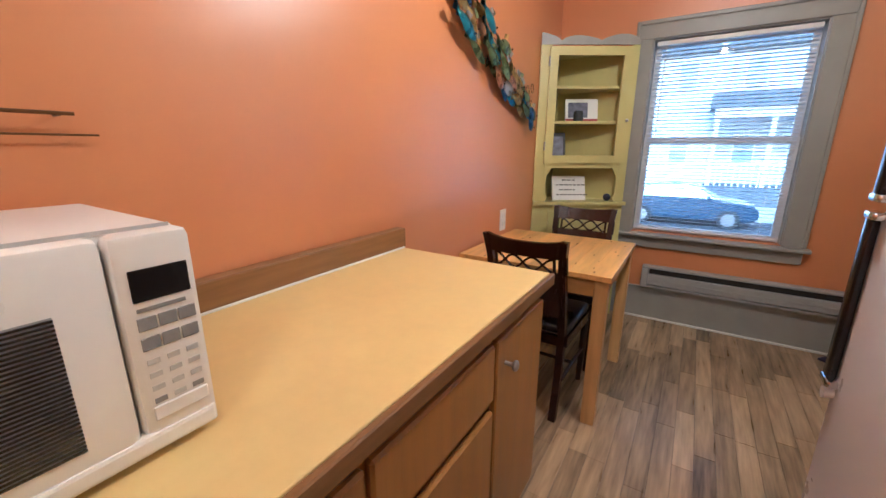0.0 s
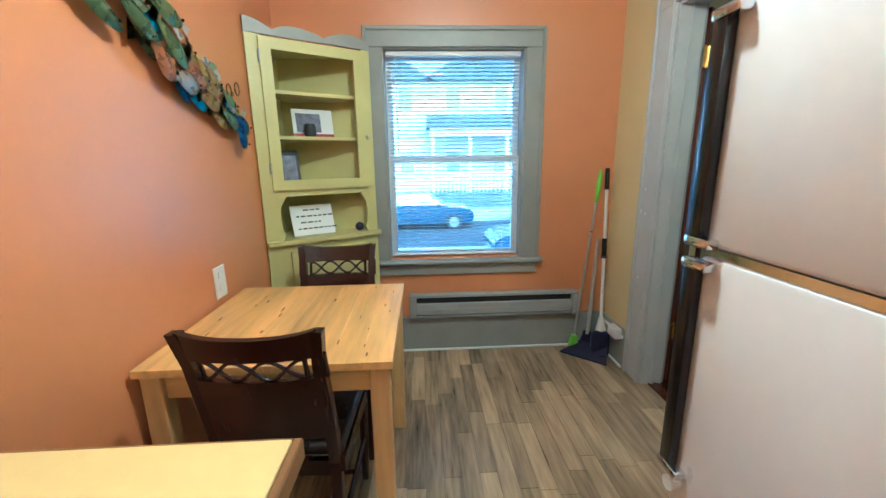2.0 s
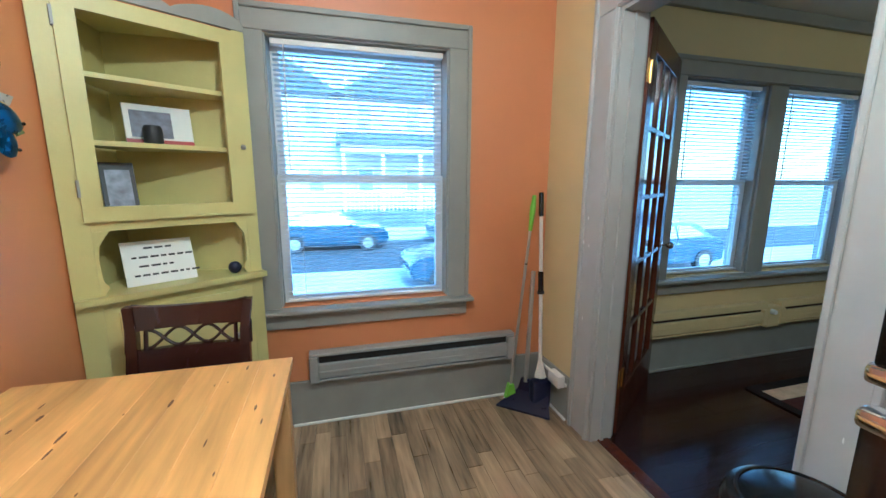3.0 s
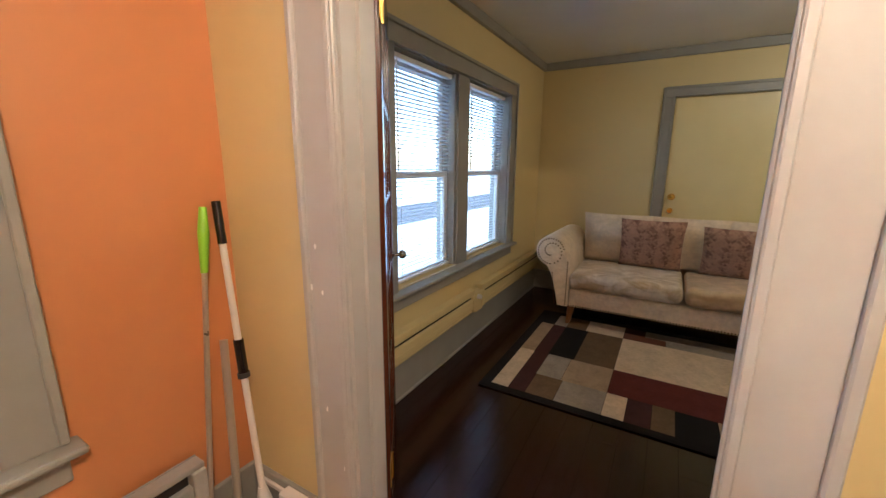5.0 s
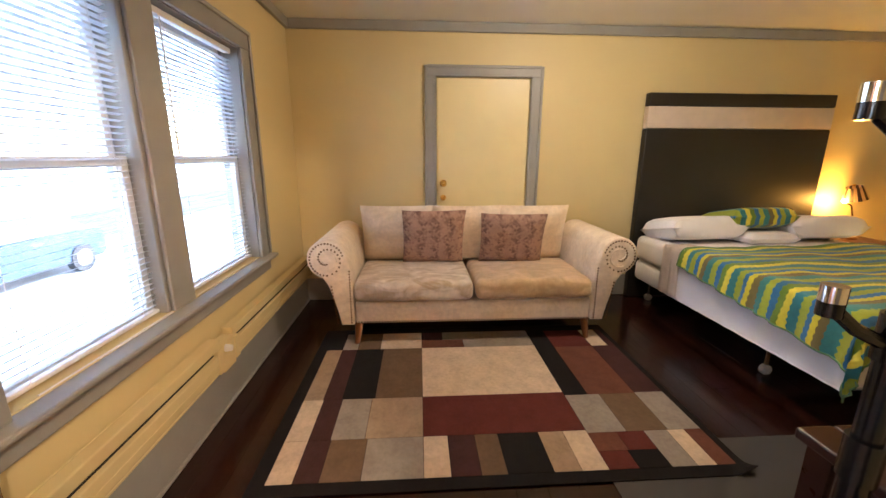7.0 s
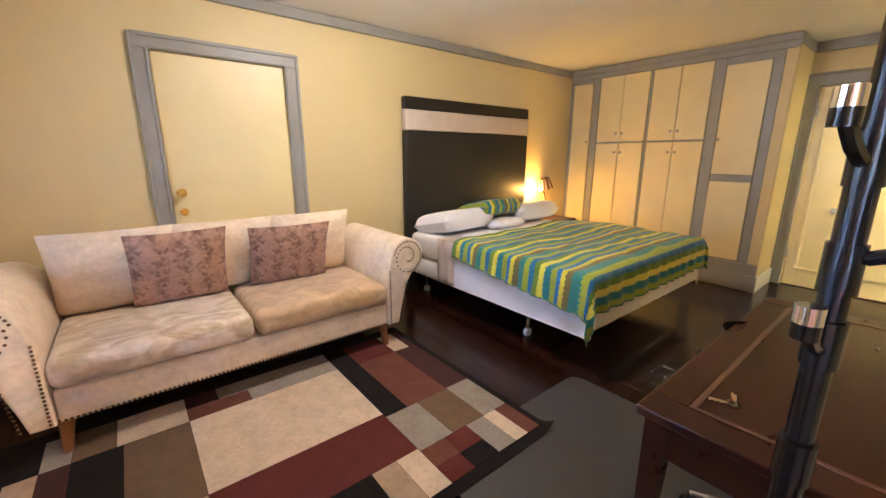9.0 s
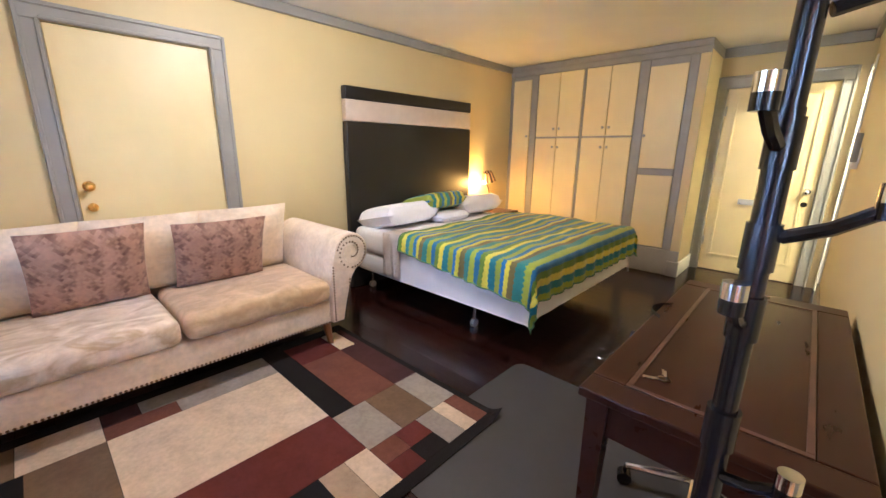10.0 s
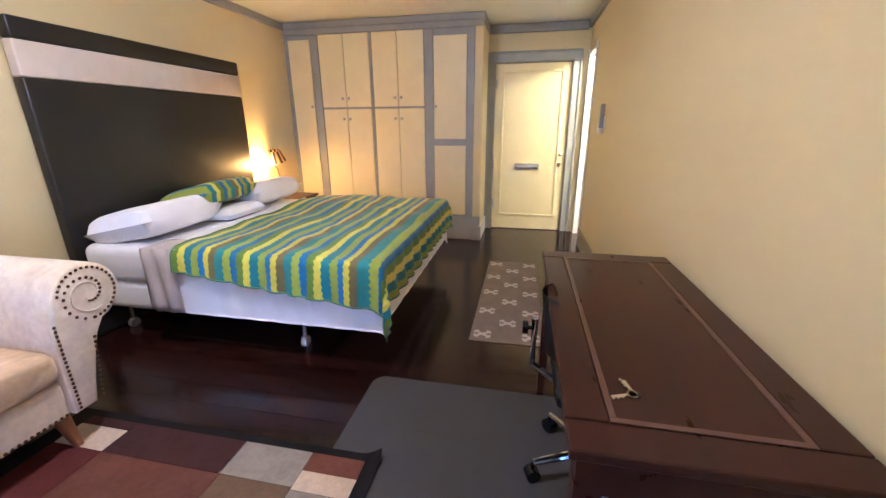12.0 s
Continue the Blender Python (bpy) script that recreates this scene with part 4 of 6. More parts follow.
def dining_chair():
    """Built at the origin, facing +y, its back at the -y side."""
    o = thing("dining_chair", (0, 0, 0), "dark-stained wooden dining chair with a black padded seat", "chair", "chairs at the pine table")
    W = 0.185
    yb = lambda z: -0.19 - 0.11 * max(0, (z - 0.42) / 0.5) ** 1.2 if z > 0.42 else -0.19 - 0.05 * ((0.42 - z) / 0.42) ** 2
    bow = lambda x: -0.028 * (1 - (x / W) ** 2)
    for s in (-1, 1):
        bm = bmesh.new()
        zs = [0, 0.14, 0.28, 0.42, 0.55, 0.68, 0.80, 0.905]
        rings = []
        for z in zs:
            h = 0.017 if z < 0.8 else 0.015
            xx = s * (W - 0.012 + (0.012 if z > 0.85 else 0))
            rings.append([bm.verts.new((xx + a * h, yb(z) + b * 0.017, z)) for a, b in ((-1, -1), (1, -1), (1, 1), (-1, 1))])
        for a, b in zip(rings, rings[1:]):
            for k in range(4):
                bm.faces.new((a[k], a[(k + 1) % 4], b[(k + 1) % 4], b[k]))
        bm.faces.new(rings[0][::-1])
        bm.faces.new(rings[-1])
        part("back_post", bm, M_mahog, o)
        bm = bmesh.new()
        rod(bm, (s * 0.175, 0.185, 0), (s * 0.185, 0.19, 0.425), 0.014, 0.02, 8)
        part("front_leg", bm, M_mahog, o, smooth=True)
        part("side_stretcher", R((s * 0.186, -0.19, 0.2), (s * 0.18, 0.187, 0.2), 0.010, seg=8), M_mahog, o, smooth=True)
        part("seat_rail", B(s * 0.19 - 0.01, s * 0.19 + 0.01, -0.19, 0.19, 0.375, 0.425), M_mahog, o)

    def sheet(z_of, name, n=16):
        bm = bmesh.new()
        fr, bk = [], []
        for i in range(n + 1):
            x = -W + 0.006 + (2 * W - 0.012) * i / n
            lo, hi = z_of(x / W)
            for lst, dy in ((fr, 0.011), (bk, -0.011)):
                lst.append([bm.verts.new((x, yb(z) + bow(x) + dy, z)) for z in (lo, (lo + hi) / 2, hi)])
        for i in range(n):
            for j in range(2):
                bm.faces.new((fr[i][j], fr[i][j + 1], fr[i + 1][j + 1], fr[i + 1][j]))
                bm.faces.new((bk[i][j], bk[i + 1][j], bk[i + 1][j + 1], bk[i][j + 1]))
            bm.faces.new((fr[i][0], fr[i + 1][0], bk[i + 1][0], bk[i][0]))
            bm.faces.new((fr[i][2], bk[i][2], bk[i + 1][2], fr[i + 1][2]))
        bmesh.ops.recalc_face_normals(bm, faces=bm.faces)
        return part(name, bm, M_mahog, o, smooth=True)
    sheet(lambda u: (0.822, 0.893 + 0.018 * abs(u) ** 3), "crest_rail")
    sheet(lambda u: (0.53, 0.755), "back_panel")
    lat = bmesh.new()
    for k in range(3):
        xa = -0.135 + k * 0.09
        for s in (-1, 1):
            pts = []
            for i in range(9):
                x = xa + 0.09 * i / 8
                z = 0.788 + s * 0.03 * math.cos(math.pi * (i / 8) * 1.0 + 0)
                pts.append((x, yb(z) + bow(x), z))
            tube(lat, pts, 0.0055, 6)
    for x in (-0.19, -0.14, 0.14, 0.19):
        rod(lat, (x, yb(0.75) + bow(x), 0.75), (x, yb(0.83) + bow(x), 0.83), 0.007, seg=6)
    part("lattice", lat, M_mahog, o, "pierced interlaced lattice", True)
    part("cross_rail", B(-0.19, 0.19, -0.20, -0.18, 0.375, 0.425), M_mahog, o)
    part("front_rail", B(-0.18, 0.18, 0.18, 0.2, 0.375, 0.425), M_mahog, o)
    part("front_stretcher", R((-0.178, 0.0, 0.2), (0.178, 0.0, 0.2), 0.009, seg=8), M_mahog, o, smooth=True)
    bm = B(-0.195, 0.195, -0.185, 0.215, 0.426, 0.468, 0.018, 3)
    part("seat", bm, M_blackleather, o, "black padded vinyl seat", True)
    return o


chair_a = dining_chair()
chair_a.matrix_basis = pose(-0.248, 2.16, 0, 0, 0, -2)
chair_b = copy_thing(chair_a, pose(-0.235, 2.63, 0, 0, 0, 182))


def corner_cupboard():
    """Built into the corner; its face runs at 45 degrees."""
    a = Vector((-0.655, 3.055, 0))
    u = Vector((0.566, 0.357, 0)).normalized()
    nrm = Vector((0.357, -0.566, 0)).normalized()
    Wd = 0.669
    o = thing("corner_cupboard", (-0.45, 3.25, 0), "pale olive painted corner cupboard with an open-framed door", "cupboard")

    def P(s, z, d=0.0):
        p = a + u * s + nrm * d
        return (p.x, p.y, z)

    def slab(s0, s1, z0, z1, d0, d1):
        bm = bmesh.new()
        prism(bm, [(s0, z0), (s1, z0), (s1, z1), (s0, z1)], lambda q, z, w: P(q, z, d0 + w), d1 - d0)
        return bm

    def fill(z0, z1, inset=0.0):
        bm = bmesh.new()
        p0, p1 = P(inset, 0, -0.02), P(Wd - inset, 0, -0.02)
        pts = [(p0[0], p0[1]), (p1[0], p1[1]), (p1[0], YN - 0.012), (p0[0] + 0.002, YN - 0.012)]
        return prism(bm, pts, lambda x, y, w: (x, y, z0 + w), z1 - z0)
    # carcass
    part("side_panel", B(XW + 0.002, XW + 0.012, 3.08, YN - 0.003, 0, 1.96), M_green_cab, o)
    part("back_panel", B(XW + 0.012, -0.135, YN - 0.012, YN - 0.003, 0.26, 1.96), M_green_cab, o)
    part("stile", slab(0.0, 0.075, 0.0, 1.965, -0.019, 0.0), M_green_cab, o)
    part("stile", slab(Wd - 0.05, Wd, 0.0, 1.965, -0.019, 0.0), M_green_cab, o)
    part("lower_front", slab(0.0755, Wd - 0.0505, 0.0, 0.876, -0.019, 0.0), M_green_cab, o)
    ld = part("lower_door", slab(0.12, Wd - 0.09, 0.30, 0.83, 0.0005, 0.018), M_green_cab, o)
    part("knob", ball(bmesh.new(), P(Wd - 0.14, 0.62, 0.028), 0.012), M_pad, ld, "", True)
    part("counter_ledge", slab(0.0, Wd + 0.01, 0.877, 0.902, -0.02, 0.035), M_green_cab, o)
    part("niche_shelf", fill(0.8775, 0.9015), M_green_cab, o)
    for i, z in enumerate((1.165, 1.455, 1.69)):
        part("shelf", fill(z, z + 0.018, 0.05), M_green_cab, o)
    part("top_panel", fill(1.94, 1.958), M_green_cab, o)
    part("rail", slab(0.0755, Wd - 0.0505, 1.145, 1.185, -0.019, 0.0), M_green_cab, o)
    # scalloped niche sides
    for s0, sg in ((0.0755, 1), (Wd - 0.0505, -1)):
        out = [(s0, 0.902), (s0 + sg * 0.012, 0.902), (s0 + sg * 0.03, 0.93), (s0 + sg * 0.014, 0.96), (s0 + sg * 0.01, 1.04), (s0 + sg * 0.016, 1.09), (s0 + sg * 0.05, 1.1445), (s0, 1.1445)]
        part("scalloped_bracket", prism(bmesh.new(), out, lambda q, z, w: P(q, z, -0.018 + w), 0.017), M_green_cab, o)
    # glazed door frame
    d0, d1, z0, z1 = 0.06, Wd - 0.02, 1.18, 1.952
    f = 0.058
    dr = part("framed_door", slab(d0, d0 + f, z0, z1, 0.001, 0.02), M_green_cab, o)
    part("door_stile", slab(d1 - f - 0.03, d1, z0, z1, 0.001, 0.02), M_green_cab, dr)
    part("door_rail", slab(d0 + f, d1 - f - 0.03, z0, z0 + 0.055, 0.001, 0.02), M_green_cab, dr)
    part("door_rail", slab(d0 + f, d1 - f - 0.03, z1 - 0.055, z1, 0.001, 0.02), M_green_cab, dr)
    part("knob", ball(bmesh.new(), P(d1 - 0.03, 1.475, 0.032), 0.011), M_pad, dr, "", True)
    for z in (1.27, 1.83):
        part("hinge", slab(d0 - 0.006, d0 + 0.002, z, z + 0.06, 0.002, 0.024), M_grey, dr)
    # scalloped grey crest
    top = [(0 - 0.0, 1.9655)]
    for i in range(41):
        s = i / 40
        z = 1.99 + 0.05 * abs(math.cos(math.pi * 2.5 * s)) ** 0.7 * (0.55 + 0.45 * abs(2 * s - 1))
        top.append((s * Wd, z))
    top.append((Wd, 1.9655))
    part("scalloped_crest", prism(bmesh.new(), top, lambda q, z, w: P(q, z, -0.012 + w), 0.016), M_grey, o, "grey scalloped crest board")
    return P


CP = corner_cupboard()


def on_cupboard():
    fwd = Vector((0.357, -0.566, 0)).normalized()
    u = Vector((0.566, 0.357, 0)).normalized()

    def card(name, s, d, z, w, h, tilt, label, cat, t=0.006):
        o = thing(name, CP(s, z, d), label, cat)
        base = Vector(CP(s, z, d))
        up = (Vector((0, 0, 1)) * math.cos(tilt) - fwd * math.sin(tilt)).normalized()
        nn = (fwd * math.cos(tilt) + Vector((0, 0, 1)) * math.sin(tilt)).normalized()

        def slab(nm, a0, a1, b0, b1, t0, t1, m, label=""):
            return part(nm, prism(bmesh.new(), [(a0, b0), (a1, b0), (a1, b1), (a0, b1)], lambda q, v, ww: base + u * q + up * v + nn * (t0 + ww), t1 - t0), m, o, label)
        return o, slab
    o, slab = card("note_card", 0.29, -0.07, 0.903, 0.24, 0.19, radians(20), "white handwritten note card leaning on the shelf", "card")
    slab("board", -0.125, 0.125, 0, 0.185, 0, 0.006, M_paper)
    for r, segs in enumerate(((0.075, 0.16), (0.03, 0.23), (0.05, 0.17), (0.03, 0.24))):
        x = segs[0] - 0.125
        rn = random.Random(r)
        while x < segs[1] - 0.125:
            w = rn.uniform(0.014, 0.034)
            slab("ink_stroke", x, x + w, 0.15 - r * 0.038, 0.158 - r * 0.038, 0.0061, 0.0066, M_ink)
            x += w + 0.008
    o = thing("ball", CP(0.56, 0.902, -0.03), "small dark navy ball on the cupboard shelf", "ball")
    c = CP(0.56, 0.902 + 0.028, -0.03)
    part("sphere", ball(bmesh.new(), c, 0.028), M_navy, o, "", True)
    o, slab = card("picture_frame", 0.36, -0.16, 1.4735, 0.24, 0.17, radians(10), "white framed grey photograph standing on a shelf", "picture frame")
    slab("frame", -0.12, 0.12, 0, 0.165, 0, 0.012, M_paper)
    slab("photograph", -0.10, 0.045, 0.03, 0.14, 0.0121, 0.0126, M_picture)
    slab("red_band", -0.12, 0.12, 0.0, 0.022, 0.0121, 0.0126, M_red)
    o = thing("jar", CP(0.32, 1.4735, -0.10), "small dark jar on the cupboard shelf", "jar")
    part("vessel", lathe(bmesh.new(), [(0.028, 0), (0.034, 0.01), (0.034, 0.06), (0.028, 0.075)], CP(0.32, 1.4735, -0.10), 16), M_blackmatt, o, "", True)
    o, slab = card("small_painting", 0.19, -0.12, 1.1835, 0.12, 0.22, radians(14), "small dark framed painting leaning in the cupboard", "painting")
    slab("frame", -0.05, 0.06, 0, 0.22, 0, 0.012, M_blackmatt)
    slab("painted_panel", -0.035, 0.045, 0.03, 0.19, 0.0121, 0.0126, M_picture)


on_cupboard()


def refrigerator():
    y0, y1 = 0.84, 1.60
    o = thing("refrigerator", (1.1, 1.22, 0), "white top-freezer refrigerator with black handles", "refrigerator")
    part("body", B(0.80, 1.46, y0, y1 - 0.004, 0.03, 1.70, 0.006, 1), M_blackmatt, o)
    for fx in (0.84, 1.40):
        for fy in (y0 + 0.05, y1 - 0.05):
            part("foot", R((fx, fy, 0), (fx, fy, 0.0298), 0.02), M_blackmatt, o)
    part("gasket", B(0.785, 0.7998, y0 + 0.01, y1 - 0.012, 0.09, 1.69), M_blackmatt, o)
    lo = part("refrigerator_door", B(0.735, 0.7848, y0, y1, 0.08, 1.148, 0.012), M_fridge, o, "", True)
    up = part("freezer_door", B(0.735, 0.7848, y0, y1, 1.165, 1.70, 0.012), M_fridge, o, "", True)
    part("kick_grille", B(0.79, 0.7998, y0 + 0.02, y1 - 0.02, 0.02, 0.085), M_blackmatt, o)
    part("seam_strip", B(0.742, 0.7845, y0 + 0.004, y1 - 0.004, 1.1485, 1.1645), M_chrome, o, "chrome strip between the doors")
    for d, z0, z1 in ((lo, 0.69, 1.135), (up, 1.178, 1.565)):
        h = part("handle", B(0.712, 0.7345, y1 - 0.022, y1 + 0.012, z0, z1, 0.006), M_black, d, "long black vertical handle", True)
        for z in (z0 - 0.012, z1 - 0.012):
            part("handle_bracket", B(0.708, 0.7348, y1 - 0.05, y1 + 0.015, z, z + 0.02, 0.006), M_chrome, h, "chrome bracket", True)
    bm = R((0.7348, y1 - 0.025, 0.655), (0.712, y1 - 0.025, 0.655), 0.012, 0.016)
    part("door_bumper", bm, M_mw, lo, "white round bumper", True)


refrigerator()


def heater(name, x0, x1, z0, z1, y, m, label, top=0.024, slot=0.021):
    o = thing(name, ((x0 + x1) / 2, y, z0), label, "baseboard heater")
    part("back_plate", B(x0, x1, y - 0.006, y - 0.0005, z0, z1, 0.001, 1), m, o)
    part("top_cover", B(x0, x1, y - 0.06, y - 0.0065, z1 - top, z1, 0.006), m, o)
    part("outlet_slot", B(x0 + 0.05, x1 - 0.05, y - 0.045, y - 0.0065, z1 - top - slot, z1 - top - 0.0005), M_slot, o)
    part("front_cover", B(x0 + 0.045, x1 - 0.045, y - 0.065, y - 0.0065, z0 + 0.025, z1 - top - slot - 0.0005, 0.006), m, o)
    part("front_bead", B(x0 + 0.045, x1 - 0.045, y - 0.070, y - 0.0655, z0 + 0.055, z0 + 0.068, 0.002, 1), m, o)
    part("bottom_lip", B(x0 + 0.045, x1 - 0.045, y - 0.055, y - 0.0065, z0, z0 + 0.014, 0.003, 1), m, o)
    for a in (x0, x1 - 0.045):
        part("end_cap", B(a, a + 0.0448, y - 0.068, y - 0.0065, z0 + 0.004, z1 - top - 0.0005, 0.005), m, o)


heater("baseboard_heater", 0.10, 1.275, 0.27, 0.435, YN - 0.0205, M_heater_grey, "grey metal baseboard heater under the window", 0.02, 0.04)


def cleaning_tools():
    o = thing("broom", (1.33, 3.40, 0), "green and white broom leaning in the corner", "broom")
    p, q = Vector((1.25, 3.40, 0.10)), Vector((1.395, 3.475, 1.25))
    d = q - p
    part("pole", R(p, p + d * 0.82, 0.0085), M_silver, o, "white metal pole", True)
    bm = R(p + d * 0.82, p + d * 0.93, 0.011, 0.017)
    rod(bm, p + d * 0.93, q, 0.017, 0.011)
    part("grip", bm, M_lime, o, "lime green plastic grip", True)
    bm = bmesh.new()
    prism(bm, [(-0.015, 0.12), (0.015, 0.12), (0.035, 0.03), (-0.035, 0.03)], lambda u, v, w: (1.25 + u, 3.38 + w, v), 0.035)
    part("head", bm, M_lime, o, "lime green broom head")
    for i in range(6):
        x = 1.213 + i * 0.0125
        part("bristle_tuft", B(x, x + 0.0105, 3.385, 3.41, 0.0, 0.0298), M_polewhite, o)
    o = thing("mop", (1.42, 3.40, 0), "white-handled mop with a black grip leaning on the wall", "mop")
    p, q = Vector((1.395, 3.30, 0.12)), Vector((1.438, 3.475, 1.265))
    d = q - p
    part("pole", R(p, p + d * 0.88, 0.011), M_polewhite, o, "white metal pole", True)
    part("grip", R(p + d * 0.88, q, 0.014), M_black, o, "black rubber grip", True)
    part("joint", R(p + d * 0.50, p + d * 0.60, 0.016), M_black, o, "black plastic joint", True)
    part("joint_collar", R(p + d * 0.485, p + d * 0.50, 0.02), M_blackmatt, o, "", True)
    bm = bmesh.new()
    rod(bm, p + d * 0.06, p + d * 0.14, 0.035, 0.014)
    part("socket", bm, M_polewhite, o, "", True)
    part("mop_head", B(1.335, 1.455, 3.27, 3.34, 0.0, 0.18, 0.02), M_navy, o, "navy mop head", True)
    o = thing("dustpan", (1.27, 3.27, 0), "dark navy lobby dustpan with a grey upright handle", "dustpan")
    bm = bmesh.new()
    out = [(1.15, 3.375, 0.0), (1.385, 3.165, 0.0), (1.43, 3.27, 0.07), (1.30, 3.40, 0.07)]
    lo = [bm.verts.new(v) for v in out]
    hi = [bm.verts.new((v[0], v[1], v[2] + 0.012)) for v in out]
    bm.faces.new(lo[::-1])
    bm.faces.new(hi)
    for i in range(4):
        bm.faces.new((lo[i], lo[(i + 1) % 4], hi[(i + 1) % 4], hi[i]))
    part("tray", bm, M_navy, o)
    bm = prism(bmesh.new(), [(0, 0.0), (1, 0.0), (0.85, 0.16), (0.15, 0.16)], lambda u, v, w: (1.285 + 0.15 * u + w * 0.7, 3.415 - 0.15 * u + w * 0.7 - v * 0.1, v), 0.012)
    part("hood", bm, M_navy, o)
    part("handle", R((1.33, 3.36, 0.14), (1.40, 3.455, 0.80), 0.013), M_silver, o, "grey metal handle", True)


cleaning_tools()


def junction_box():
    o = thing("electrical_box", (XP0 - 0.03, 3.21, 0.20), "cream surface-mounted outlet box above the baseboard", "outlet box")
    part("box", B(XP0 - 0.065, XP0 - 0.0205, 3.165, 3.275, 0.185, 0.255, 0.006), M_mw, o, "", True)
    part("cable_raceway", B(XP0 - 0.032, XP0 - 0.0205, 3.145, 3.1648, 0.20, 0.22, 0.002, 1), M_mw, o)
    part("cable_raceway", B(XP0 - 0.032, XP0 - 0.0205, 3.2752, 3.44, 0.21, 0.228, 0.002, 1), M_mw, o)
    o = thing("light_switch", (XW, 2.54, 0.78), "white double outlet plate on the orange wall", "outlet plate")
    part("plate", B(XW + 0.001, XW + 0.008, 2.492, 2.578, 0.772, 0.908, 0.003, 1), M_mw, o)
    for z in (0.80, 0.855):
        part("socket", B(XW + 0.0081, XW + 0.010, 2.518, 2.552, z, z + 0.03, 0.003, 1), M_white, o)


junction_box()


def trash_can():
    c = (1.275, 1.925, 0)
    o = thing("trash_can", c, "black plastic trash can with a domed lid", "trash can")
    part("bin", lathe(bmesh.new(), [(0.12, 0), (0.125, 0.01), (0.15, 0.54), (0.156, 0.545)], c, 28), M_black, o, "", True)
    lid = part("lid", lathe(bmesh.new(), [(0.160, 0.546), (0.162, 0.57), (0.15, 0.595), (0.10, 0.615), (0.02, 0.622)], c, 28), M_black, o, "domed black lid", True)
    tr = bmesh.new()
    tube(tr, [(c[0] + 0.13 * math.cos(k * math.pi / 14), c[1] + 0.13 * math.sin(k * math.pi / 14), 0.604) for k in range(28)], 0.005, 6, True)
    part("lid_ridge", tr, M_black, lid, "", True)


trash_can()


def fish_art():
    o = thing("fish_wall_sculpture", (XW, 2.4, 1.75), "painted metal fish sculpture hanging on the orange wall", "wall art")
    cols = [mat("fish_" + k, c, 0.28, 0.35, 25, 0.06, 90, metal=0.55) for k, c in (
        ("teal", (0.07, 0.34, 0.46)), ("green", (0.22, 0.30, 0.14)), ("copper", (0.48, 0.22, 0.10)), ("gold", (0.50, 0.34, 0.10)), ("blue", (0.04, 0.14, 0.30)), ("silver", (0.48, 0.46, 0.42)))]
    rn = random.Random(11)
    n = 38
    for i in range(n):
        f = i / (n - 1)
        y = 1.80 + 1.03 * f + rn.uniform(-0.03, 0.03)
        z = 2.055 - 0.535 * f ** 0.85 + rn.uniform(-0.15, 0.09) * (1.1 - 0.5 * f)
        L, H = rn.uniform(0.15, 0.23) * (1.15 - 0.3 * f), rn.uniform(0.055, 0.085)
        ang = radians(-28 + rn.uniform(-28, 24))
        off = 0.02 + 0.05 * rn.random()
        ca, sa = math.cos(ang), math.sin(ang)
        m = 14
        bm = bmesh.new()
        rows = []
        for k in range(m + 1):
            u = k / m
            if u < 0.78:
                h = H * math.sin(math.pi * (u / 0.86) ** 0.8) ** 0.8
            else:
                h = H * (0.28 + 2.6 * (u - 0.78))
            row = []
            for s in (-1, -0.4, 0.4, 1):
                a, b = (0.5 - u) * L * -1, s * h * 0.5
                puff = 0.016 * (1 - s * s) * (math.sin(math.pi * min(1, u / 0.8)))
                row.append(bm.verts.new((XW + off + puff, y + a * ca * -1 - b * sa, z - a * sa * 1 + b * ca)))
            rows.append(row)
        for a, b in zip(rows, rows[1:]):
            for k in range(3):
                bm.faces.new((a[k], a[k + 1], b[k + 1], b[k]))
        bmesh.ops.solidify(bm, geom=bm.faces[:], thickness=0.0015)
        fsh = part("fish", bm, cols[rn.randrange(6)], o, "", True)
        fin = bmesh.new()
        prism(fin, [(-0.02, 0.5), (0.025, 0.5), (0.035, 0.95), (-0.01, 0.8)], lambda u, v, w: (XW + off + 0.002 + w, y + u * ca - v * H * sa, z + u * sa + v * H * ca), 0.0015)
        part("fin", fin, cols[(i * 2 + 1) % 6], fsh)
        part("eye", ball(bmesh.new(), (XW + off + 0.018, y + 0.33 * L * ca, z + 0.33 * L * sa), 0.005, u=8, v=6), M_black, fsh)
    for k in range(3):
        pts = [(XW + 0.02 + 0.006 * k, 1.80 + 0.105 * i, 2.10 - 0.055 * i + 0.03 * math.sin(i * 0.9 + k * 2)) for i in range(11)]
        part("wire_stem", tube(bmesh.new(), pts, 0.003, 6), M_bronze, o, "", True)
    for y, z in ((2.84, 1.66), (2.76, 1.64)):
        pts = [(XW + 0.04, y + 0.022 * math.cos(t * math.pi / 8), z + 0.028 * math.sin(t * math.pi / 8)) for t in range(16)]
        part("wire_loop", tube(bmesh.new(), pts, 0.0028, 6, True), M_bronze, o, "", True)
    for y, z in ((1.95, 2.02), (2.4, 1.8), (2.75, 1.62)):
        part("wall_stud", R((XW + 0.0005, y, z), (XW + 0.03, y, z), 0.004, seg=8), M_bronze, o)


fish_art()


